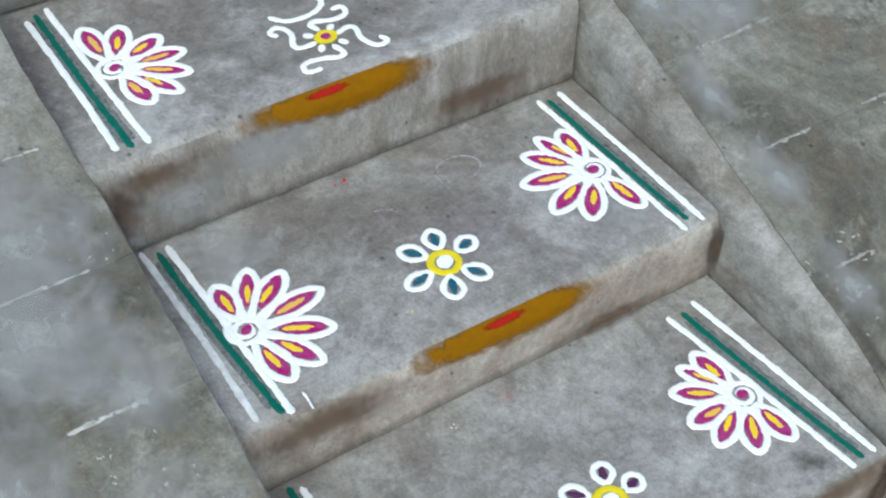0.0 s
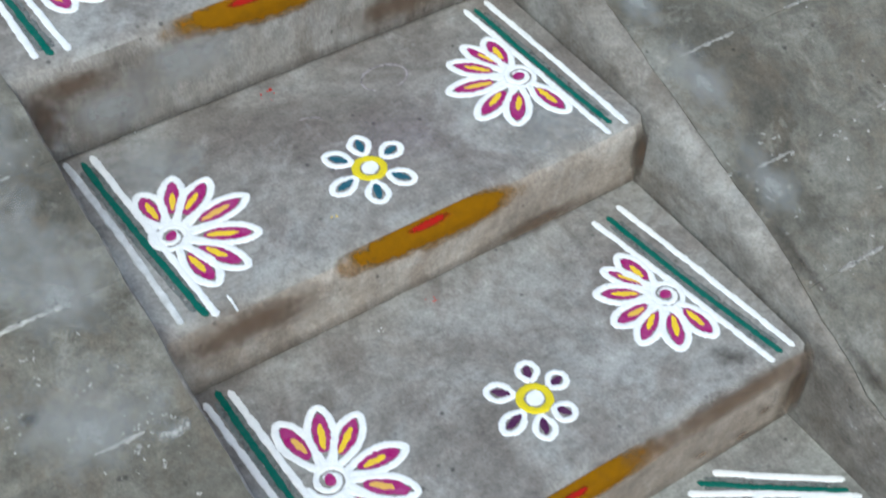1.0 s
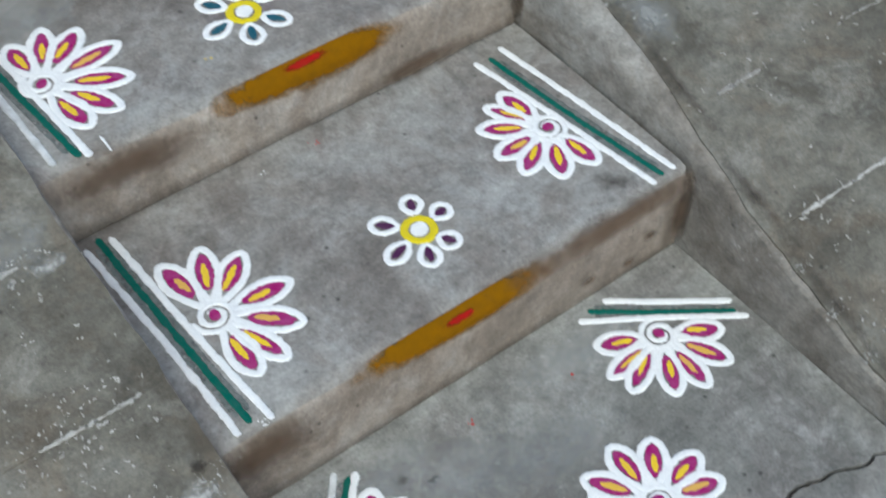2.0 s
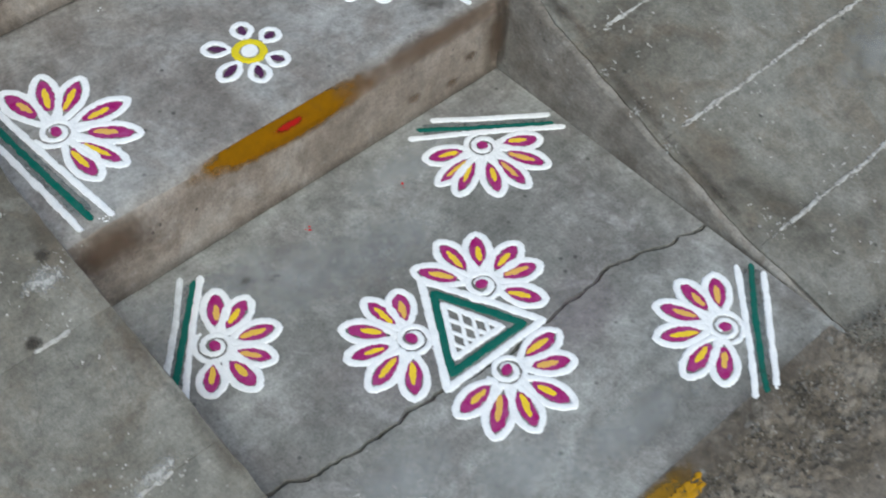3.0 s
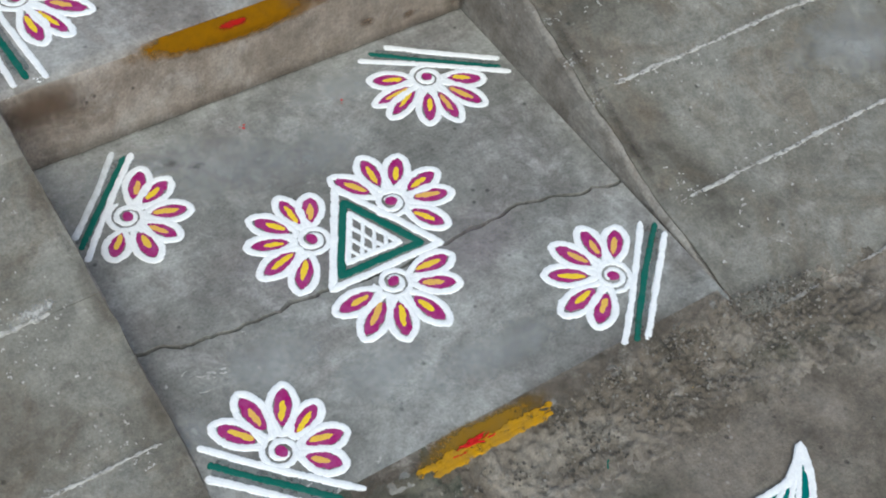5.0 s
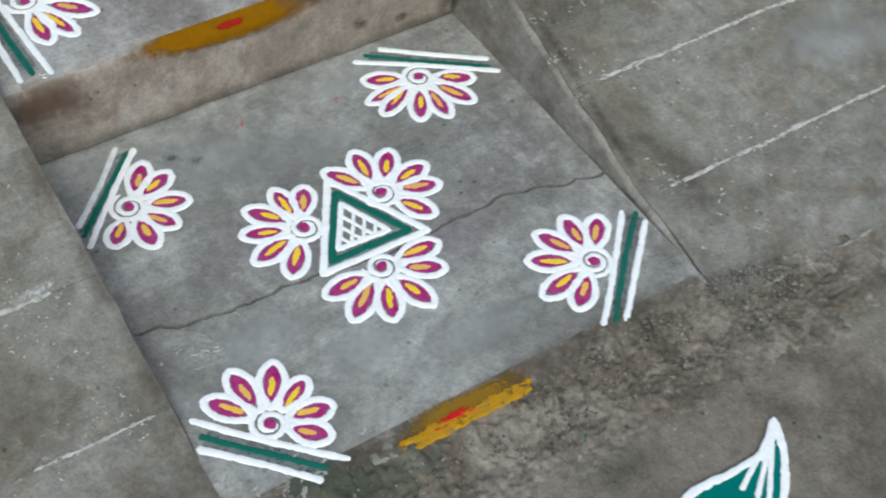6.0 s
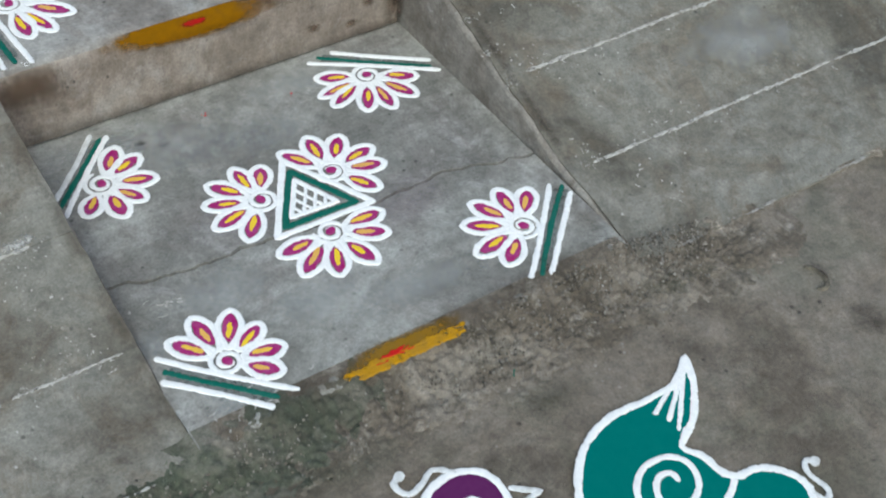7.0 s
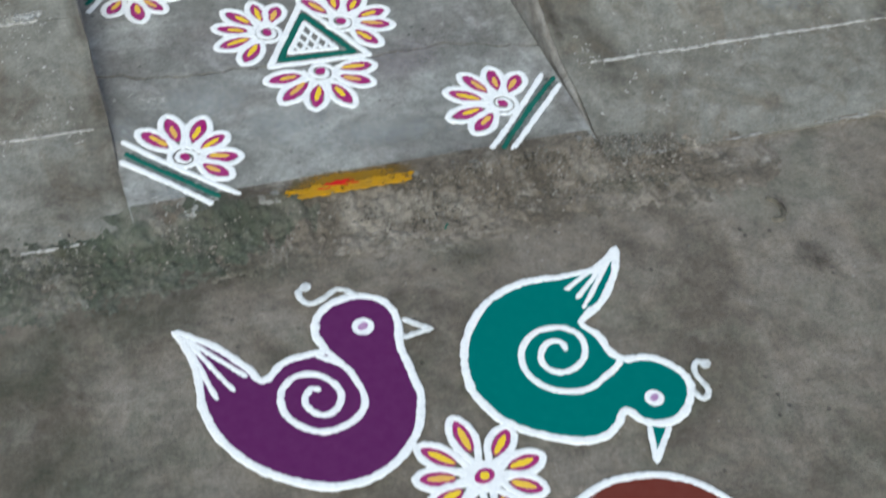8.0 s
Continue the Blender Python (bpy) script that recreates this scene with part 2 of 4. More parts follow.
# ---- mesh helpers ----
def mesh_ob(name, bm, material, parent=None, smooth=False):
    me = bpy.data.meshes.new(name)
    bmesh.ops.recalc_face_normals(bm, faces=bm.faces[:])
    bm.to_mesh(me)
    bm.free()
    for mm in (material if isinstance(material, (list, tuple)) else [material]):
        me.materials.append(mm)
    if smooth:
        for p in me.polygons:
            p.use_smooth = True
    ob = new(name, me)
    if parent:
        ob.parent = parent
    return ob


def part(name, bm, material, parent, label="", smooth=False):
    ob = mesh_ob(name, bm, material, parent, smooth)
    return tagged(ob, label) if label else ob


def thing(name, x, y, z, label, category, group=""):
    e = new(name)
    e.location = (x, y, z)
    e.empty_display_size = 0.05
    return tagged(e, label, category, group)


def curve(pts, n=6, closed=False):
    """A smooth line through the points, each tangent scaled to its own segment so that corners don't loop."""
    p = [Vector((a[0], a[1])) for a in pts]
    k = len(p)

    def tangent(i):
        a, b = (p[i - 1], p[(i + 1) % k]) if closed else (p[max(i - 1, 0)], p[min(i + 1, k - 1)])
        if (p[i] - a).length > 1e-9 and (b - p[i]).length > 1e-9 and (p[i] - a).normalized().dot((b - p[i]).normalized()) < -0.35:
            return Vector((0, 0))
        return (b - a).normalized() if (b - a).length > 1e-9 else Vector((1, 0))
    out = []
    for i in range(k if closed else k - 1):
        b, c = p[i], p[(i + 1) % k]
        ln = (c - b).length
        mb, mc = tangent(i) * ln, tangent((i + 1) % k) * ln
        for j in range(n):
            u = j / n
            out.append(b * (2 * u ** 3 - 3 * u * u + 1) + mb * (u ** 3 - 2 * u * u + u) + c * (3 * u * u - 2 * u ** 3) + mc * (u ** 3 - u * u))
    if not closed:
        out.append(p[-1])
    return out


def evenly(path, step, closed):
    """The same line with points about one step apart."""
    out = []
    k = len(path)
    for i in range(k if closed else k - 1):
        a, b = path[i], path[(i + 1) % k]
        m = max(1, round((b - a).length / step))
        out += [a + (b - a) * q / m for q in range(m)]
    return out if closed else out + [path[-1]]


SEED = [0.0]


def ribbon(bm, path, width, h=0.0018, closed=False, taper=True, rough=0.16, z=0.0004, step=0.0025, crumb=0.0015):
    """A trail of powder along a path: low rounded section, uneven width, crumbly sides."""
    SEED[0] += 7.31
    path = evenly(path, step, closed)
    k = len(path)
    rings = []
    for i, p in enumerate(path):
        a = path[i - 1] if closed or i else p
        b = path[(i + 1) % k] if closed or i < k - 1 else p
        d = b - a
        d = d.normalized() if d.length > 1e-9 else Vector((1, 0))
        nrm = Vector((-d.y, d.x))
        wob = noise.noise(Vector((p.x * 60, p.y * 60, SEED[0])))
        wob2 = noise.noise(Vector((p.x * 150, p.y * 150, SEED[0] + 3)))
        w = width * (1 + rough * wob + rough * 0.8 * wob2)
        if taper and not closed:
            end = min(i, k - 1 - i)
            w *= (0.45, 0.8)[end] if end < 2 else 1.0
        one = crumb * noise.noise(Vector((p.x * 420, p.y * 420, SEED[0] + 11)))
        two = crumb * noise.noise(Vector((p.x * 420, p.y * 420, SEED[0] + 17)))
        hh = h * (1 + 0.25 * wob2)
        off = nrm * width * 0.10 * noise.noise(Vector((p.x * 35, p.y * 35, SEED[0] + 9)))
        rings.append([bm.verts.new((*(p + off + nrm * (w * q + e)), z + hh * t)) for q, t, e in ((-0.5, 0, one), (-0.38, 0.75, one), (0, 1, 0), (0.38, 0.75, two), (0.5, 0, two))])
    for i in range(k if closed else k - 1):
        r, q = rings[i], rings[(i + 1) % k]
        for j in range(4):
            bm.faces.new((r[j], r[j + 1], q[j + 1], q[j]))
    if not closed:
        bm.faces.new(rings[0])
        bm.faces.new(rings[-1])


def patch(bm, outline, h=0.0011, z=0.0003, rough=0.0008):
    """A flat spread of powder inside an outline, with a thin ragged rim."""
    SEED[0] += 3.77
    top, low = [], []
    for p in evenly(outline, 0.0024, True):
        j = Vector((noise.noise(Vector((p.x * 190, p.y * 190, SEED[0]))), noise.noise(Vector((p.x * 190, p.y * 190, SEED[0] + 5))))) * rough
        top.append(bm.verts.new((*(p + j), z + h)))
        low.append(bm.verts.new((*(p + j * 1.6), z)))
    k = len(top)
    for a, b, c in tessellate_polygon([[v.co for v in top]]):
        if a != b and b != c and a != c:
            bm.faces.new((top[a], top[b], top[c]))
    for i in range(k):
        bm.faces.new((low[i], low[(i + 1) % k], top[(i + 1) % k], top[i]))


def oval(cx, cy, a, b, ang=0.0, n=18, power=1.0):
    c, s = math.cos(ang), math.sin(ang)
    out = []
    for i in range(n):
        u = 2 * math.pi * i / n
        x, y = a * math.cos(u), b * math.copysign(abs(math.sin(u)) ** power, math.sin(u))
        out.append(Vector((cx + c * x - s * y, cy + s * x + c * y)))
    return out


def petal_outline(ang, r0, r1, hw, n=15, lean=1.22):
    """A drop: narrow at the heart, blunt and round at the tip."""
    d, q = Vector((math.cos(ang), math.sin(ang))), Vector((-math.sin(ang), math.cos(ang)))
    one, two = [], []
    for i in range(n):
        s = math.sin(0.5 * math.pi * i / (n - 1))
        w = hw * max(0.0, math.sin(math.pi * s ** lean)) ** 0.58 if 0 < i < n - 1 else 0.0
        w = hw * 0.2 if i == 0 else w
        p = d * (r0 + (r1 - r0) * s)
        one.append(p + q * w)
        two.append(p - q * w)
    return one + two[-2::-1]


# ---- the ground, the landing, the steps and the ramps ----
def slab_grid(bm, x0, x1, y0, y1, zf, nx, ny, depth=0.04, jitter=0.005):
    """A slab with a slightly uneven top after zf(x, y), between edges x0(y) and x1(y), with sides and no bottom."""
    SEED[0] += 1.9
    rows = []
    for j in range(ny + 1):
        row = []
        for i in range(nx + 1):
            y = y0 + (y1 - y0) * j / ny
            x = x0(y) + (x1(y) - x0(y)) * i / nx
            edge = i in (0, nx) or j in (0, ny)
            if i in (0, nx):
                x += jitter * (noise.noise(Vector((x * 9, y * 11, 2.0))) + 0.6 * noise.noise(Vector((x * 9, y * 38, 2.0))))
            row.append(bm.verts.new((x, y, zf(x, y) - (0.0008 if edge else 0.0))))
        rows.append(row)
    for j in range(ny):
        for i in range(nx):
            bm.faces.new((rows[j][i], rows[j][i + 1], rows[j + 1][i + 1], rows[j + 1][i]))
    rim = rows[0] + [r[-1] for r in rows[1:]] + rows[-1][-2::-1] + [r[0] for r in rows[-2:0:-1]]
    low = [bm.verts.new((v.co.x, v.co.y, v.co.z - depth)) for v in rim]
    k = len(rim)
    for i in range(k):
        bm.faces.new((rim[i], rim[(i + 1) % k], low[(i + 1) % k], low[i]))


def build_ground():
    bm = bmesh.new()
    xs = [-60, -12, -4] + [-2.4 + 0.1 * i for i in range(49)] + [4, 12, 60]
    ys = [-60, -12, -5] + [-3.2 + 0.1 * i for i in range(36)] + [4, 12, 60]

    def gz(x, y):
        if abs(x) > 3.5 or y < -4 or y > 0.5:
            return ZG - 0.004
        return ZG - 0.004 + 0.0022 * noise.noise(Vector((x * 2.1, y * 2.1, 4.0)))
    grid = [[bm.verts.new((x, y, gz(x, y))) for x in xs] for y in ys]
    for j in range(len(ys) - 1):
        for i in range(len(xs) - 1):
            bm.faces.new((grid[j][i], grid[j][i + 1], grid[j + 1][i + 1], grid[j + 1][i]))
    g = mesh_ob("ground", bm, M_GROUND, smooth=True)
    tagged(g, "brown-grey worn cement ground with stains and pits", "ground", kind="structure")


def front(x):
    """The ragged front edge of the landing."""
    return YF + 0.014 * noise.noise(Vector((x * 7, 1.5, 2))) + 0.009 * noise.noise(Vector((x * 28, 1.5, 2)))


def build_landing():
    """The lowest landing, broken in two along one crack."""
    root = new("landing")
    tagged(root, "grey cement landing, cracked across, with a worn front edge", "landing", kind="structure")
    crack = curve([(-0.81, -0.352), (-0.76, -0.364), (-0.694, -0.382), (-0.605, -0.392), (-0.498, -0.395), (-0.40, -0.412), (-0.273, -0.405),
                   (-0.211, -0.404), (-0.183, -0.400), (-0.147, -0.404), (-0.06, -0.431), (-0.003, -0.441)], 15)
    for i, p in enumerate(crack):
        p.y += 0.0085 * noise.noise(Vector((p.x * 32, 3.0, 1.0))) + 0.0030 * noise.noise(Vector((p.x * 110, 3.0, 7.0)))

    def half(name, far, sign):
        bm = bmesh.new()
        a, b, c, d = [], [], [], []
        for p in crack:
            gap = 0.0020 + 0.0019 * noise.noise(Vector((p.x * 30, 0, 5)))
            y = p.y + sign * gap
            yf = far(p.x)
            for row, v, z in ((a, y, -0.012), (b, y + sign * 0.0012, 0.0), (c, yf - sign * 0.012, 0.0), (d, yf, -0.006 if sign < 0 else 0.0)):
                row.append(bm.verts.new((max(p.x, rim_west(v) - 0.004 + 0.0001 * p.x), v, z)))
        e = [bm.verts.new((v.co.x, v.co.y + sign * 0.004, -0.05)) for v in d]
        for i in range(len(crack) - 1):
            for r, q in ((a, b), (b, c), (c, d), (d, e)):
                bm.faces.new((r[i], r[i + 1], q[i + 1], q[i]))
        part(name, bm, M_LAND, root)

    half("slab", lambda x: 0.03, 1)
    half("slab", front, -1)
    bm = bmesh.new()
    bmesh.ops.create_cube(bm, size=1, matrix=Matrix.Translation((-0.39, -0.34, -0.055)) @ Matrix.Diagonal((0.84, 0.74, 0.07, 1)))
    part("bed", bm, M_RUBBLE, root)


def build_steps():
    """Four cement steps with rounded, uneven noses."""
    root = new("staircase")
    tagged(root, "grey cement steps with rounded worn noses and plastered risers", "steps", kind="structure")
    for z0, z1, y0, y1 in ((0.0, Z1, 0.0, Y1), (Z1, Z2, Y1, Y2), (Z2, Z3, Y2, Y3), (Z3, Z4, Y3, 2.27)):
        prof = [(y0 + 0.012, z0 - 0.03), (y0 + 0.012, z0 + 0.003), (y0 + 0.0015, z0 + 0.0075), (y0 + 0.002, z0 + 0.03), (y0 + 0.001, z0 + 0.5 * (z1 - z0)), (y0, z1 - 0.034), (y0 + 0.0018, z1 - 0.019), (y0 + 0.0065, z1 - 0.0085), (y0 + 0.0145, z1 - 0.0025), (y0 + 0.028, z1), (y0 + 0.2, z1), (y1 + 0.03, z1)]
        bm = bmesh.new()
        nx = 64
        rows = []
        for i in range(nx + 1):
            x = XL - 0.06 + (XR + 0.057 - XL) * i / nx
            row = []
            for k, (y, z) in enumerate(prof):
                dy = dz = 0.0
                if i == nx:
                    x = XR - (0.0035 if k > 7 else 0.007) - (0.004 if k > 7 else 0.010) * abs(noise.noise(Vector((y * 22, z * 22, 3))))
                if k in (1, 2):
                    dz = 0.0022 * noise.noise(Vector((x * 24, 1, y0 * 3)))
                if k in (3, 4, 5, 6, 7):
                    dy = 0.0035 * noise.noise(Vector((x * 7, z * 9, y0 * 5))) + 0.0018 * noise.noise(Vector((x * 26, z * 22, y0 * 5)))
                if k in (6, 7, 8):
                    chip = noise.noise(Vector((x * 16, 4, y0 * 9)))
                    dz = -0.0045 * max(0.0, chip - 0.25) - 0.001 * abs(noise.noise(Vector((x * 50, 2, y0))))
                row.append(bm.verts.new((x, y + dy, z + dz)))
            rows.append(row)
        for i in range(nx):
            for k in range(len(prof) - 1):
                f = bm.faces.new((rows[i][k], rows[i + 1][k], rows[i + 1][k + 1], rows[i][k + 1]))
                f.material_index = 1 if k < 7 else 0
                f.smooth = True
        part("step", bm, [M_TREAD, M_RISER if y0 < 0.5 else M_RISER_GREY], root)


JOINTS_R = (-0.735, -0.525, -0.325, -0.141, 0.060, 0.240, 0.440, 0.627, 0.830, 1.03, 1.23, 1.43, 1.63, 1.83, 2.03, 2.23)
JOINTS_L = (-0.720, -0.510, -0.308, -0.106, 0.092, 0.292, 0.474, 0.657, 0.843, 1.04, 1.24, 1.44, 1.64, 1.84, 2.04, 2.24)


def build_ramp(name, rim, outer, joints):
    """A sloping way beside the steps: plastered side wall with a worn rim, bed and slabs in courses."""
    root = new(name)
    tagged(root, "grey-brown slab ramp sloping beside the steps, with pale joints", "ramp", kind="structure")
    s = 1 if outer > rim(0) else -1
    bm = bmesh.new()
    ys = [-0.74 + 0.008 * i for i in range(382)]
    secs = []
    for y in ys:
        inner, r = rim(y), rim_round(y, s)
        n1 = noise.noise(Vector((inner + 1, y * 9, 2))) * 0.0022
        n2 = noise.noise(Vector((inner + 4, y * 26, 6))) * 0.0026
        n3 = noise.noise(Vector((inner + 7, y * 75, 9))) * 0.0016
        h = max(ramp_z(y) - (0.0008 if y > 0.05 else 0.0024), ZG - 0.003)
        r = min(r, max(0.006, h * 0.8 + 0.006))
        pts = [(inner - s * 0.001, -0.08), (inner + n2 * 0.4, min(0.25 * h, h - r))]
        for k in range(6):
            a = math.pi * 0.5 * (0.08 + 0.92 * k / 5)
            rough = (n2 + n3) * (0.4 + 0.6 * math.sin(2 * a))
            pts.append((inner + s * r * (1 - math.cos(a)) + n1 + s * rough, h - r * (1 - math.sin(a)) + 0.5 * rough - 0.001))
        pts += [(inner + s * (r + 0.012), h - 0.012), (outer, h - 0.011), (outer, -0.08)]
        secs.append([bm.verts.new((a, y, b)) for a, b in pts])
    for i in range(len(secs) - 1):
        for k in range(len(secs[0]) - 1):
            bm.faces.new((secs[i][k], secs[i][k + 1], secs[i + 1][k + 1], secs[i + 1][k])).smooth = k < 7
    bm.faces.new(secs[0])
    bm.faces.new(secs[-1])
    part("side_wall", bm, M_WALL, root)

    def near(y):
        return rim(y) + s * (rim_round(y, s) - 0.006)

    def far(y):
        return outer

    for a, b in zip(joints, joints[1:]):
        bm = bmesh.new()
        x0, x1 = (near, far) if s > 0 else (far, near)
        slab_grid(bm, x0, x1, a + 0.0003, b - 0.0003, lambda x, y: ramp_z(y) + 0.0016 * noise.noise(Vector((x * 3, y * 5, a * 3))), 40, 14, 0.012)
        part("slab", bm, M_RAMP, root, smooth=False)
    rnd = random.Random(17 + s)
    for y in joints[:12]:
        bm = bmesh.new()
        whole = s > 0 and -0.6 < y < 0
        x = rim_round(y, s) + 0.016 + 0.05 * abs(math.sin(y * 37))
        while x < (1.6 if s > 0 else 0.9):
            ln = rnd.uniform(0.25, 0.6) if whole else rnd.uniform(0.05, 0.17)
            n = max(4, int(ln / 0.008))
            pts = [Vector((rim(y) + s * (x + ln * i / n), y + 0.003 * noise.noise(Vector(((x + ln * i / n) * 14, y, 1))))) for i in range(n + 1)]
            ribbon(bm, pts, 0.0056 if whole else rnd.uniform(0.0026, 0.0056), 0.0014, rough=0.9, step=0.004, crumb=0.0022)
            x += ln + (rnd.uniform(-0.002, 0.012) if whole else rnd.uniform(0.03, 0.20))
        for v in bm.verts:
            v.co.z += ramp_z(v.co.y) + (0.0024 if y < -0.7 else -0.0004)
        part("joint", bm, M_JOINT if whole or s < 0 else M_JOINT_FAINT, root)


M_JOINT = powder("pale_lime_joint", (0.54, 0.53, 0.50), (0.27, 0.26, 0.235), 0.95, 0.8, 0.72)
M_JOINT_FAINT = powder("worn_lime_joint", (0.36, 0.35, 0.33), (0.22, 0.21, 0.19), 0.95, 0.8, 0.62)



def build_apron():
    """The crumbled edge where landing and ramps run out into the ground, mossy on the west."""
    bm = bmesh.new()
    nx, ny = 640, 80
    x0, x1, y0, y1 = -1.30, 0.75, -0.890, -0.675
    rows = []
    for j in range(ny + 1):
        row = []
        for i in range(nx + 1):
            x, y = x0 + (x1 - x0) * i / nx, y0 + (y1 - y0) * j / ny
            edge = front(x) + 0.008 + 0.016 * noise.noise(Vector((x * 24, 0, 8))) + 0.011 * noise.noise(Vector((x * 75, 0, 8)))
            inside = min(1.0, max(0.0, min(x - XL, XR - x) / 0.02 + 0.5))
            u = max(0.0, min(1.0, (edge - y) / 0.085))
            land = ZG - 0.001 - (ZG - 0.0014) * (1 - u) ** 1.3
            slope = max(ZG, ramp_z(y)) - 0.0005
            z = slope + (land - slope) * inside
            fy = min(1.0, max(0.0, (y - y0) / 0.085))
            fade = fy * min(1.0, (edge + 0.004 - y) / 0.012) if y < edge + 0.004 else 0.0
            fade = max(0.0, fade)
            fade *= 1.0 if -0.92 < x < 0.16 else max(0.0, 1 - 6 * max(x - 0.16, -0.92 - x))
            lump = noise.fractal(Vector((x * 30, y * 30, 1.0)), 0.75, 2.1, 5)
            z += (0.0056 * lump + 0.0046 * noise.fractal(Vector((x * 110, y * 110, 6.0)), 0.7, 2.1, 3)) * fade - 0.008 * (1 - fy) - 0.006 * max(0.0, 1 - fade * 4) * (1 if y < edge - 0.02 else 0)
            row.append(bm.verts.new((x, y, z)))
        rows.append(row)
    for j in range(ny):
        for i in range(nx):
            f = bm.faces.new((rows[j][i], rows[j][i + 1], rows[j + 1][i + 1], rows[j + 1][i]))
            f.smooth = True
            c = f.calc_center_median()
            f.material_index = 1 if c.x + 0.25 * noise.noise(Vector((c.x * 9, c.y * 9, 5))) + 0.1 * noise.noise(Vector((c.x * 40, c.y * 40, 5))) < -0.60 else 0
    ob = mesh_ob("eroded_edge", bm, [M_RUBBLE, M_MOSS])
    tagged(ob, "crumbled cement edge with dirt and green moss stains", "ground", kind="structure")


def build_grit():
    """Loose crumbs and exposed gravel along the worn edge, pale and dark."""
    rnd = random.Random(3)
    bm = bmesh.new()
    for k in range(5600):
        if k < 1900:
            x, y = rnd.uniform(-1.00, 0.12), rnd.gauss(-0.757, 0.028)
        else:
            x = -0.36 + 0.50 * rnd.random() ** 1.15
            y = front(x) + 0.012 - 0.105 * rnd.random() ** 1.5
        if noise.noise(Vector((x * 14, y * 14, 3))) < rnd.uniform(-0.5, 0.25):
            continue
        r = 0.0009 + 0.0033 * rnd.random() ** 2.4
        m = Matrix.Translation((x, y, ZG + 0.3 * r + max(0.0, min(0.022, (y + 0.80) * 0.27)) - 0.0012)) @ pose(0, 0, 0, rnd.uniform(0, 90), rnd.uniform(0, 90), rnd.uniform(0, 90)) @ Matrix.Diagonal((r, r * rnd.uniform(0.6, 1), r * rnd.uniform(0.4, 0.8), 1))
        v = [bm.verts.new(m @ Vector(q)) for q in ((1, 0, 0), (-1, 0, 0), (0, 1, 0), (0, -1, 0), (0, 0, 1), (0, 0, -1))]
        tone = rnd.choice((0, 0, 0, 1, 1, 2))
        for a, b in ((0, 2), (2, 1), (1, 3), (3, 0)):
            for f in (bm.faces.new((v[a], v[b], v[4])), bm.faces.new((v[b], v[a], v[5]))):
                f.material_index = tone
    ob = mesh_ob("grit", bm, [M_GRIT, M_GRIT_PALE, M_GRIT_DARK])
    tagged(ob, "loose grey cement crumbs and gravel along the worn edge", "grit", kind="stuff")


build_apron()
build_grit()
build_ground()
build_landing()
build_steps()
build_ramp("ramp_east", rim_east, 2.3, JOINTS_R)
build_ramp("ramp_west", rim_west, -3.0, JOINTS_L)


# ---- the drawn flowers ----
def spiral(r0, r1, a0, turns, n=34):
    return [Vector((math.cos(a0 + turns * 2 * math.pi * i / n), math.sin(a0 + turns * 2 * math.pi * i / n))) * (r0 + (r1 - r0) * i / n) for i in range(n + 1)]


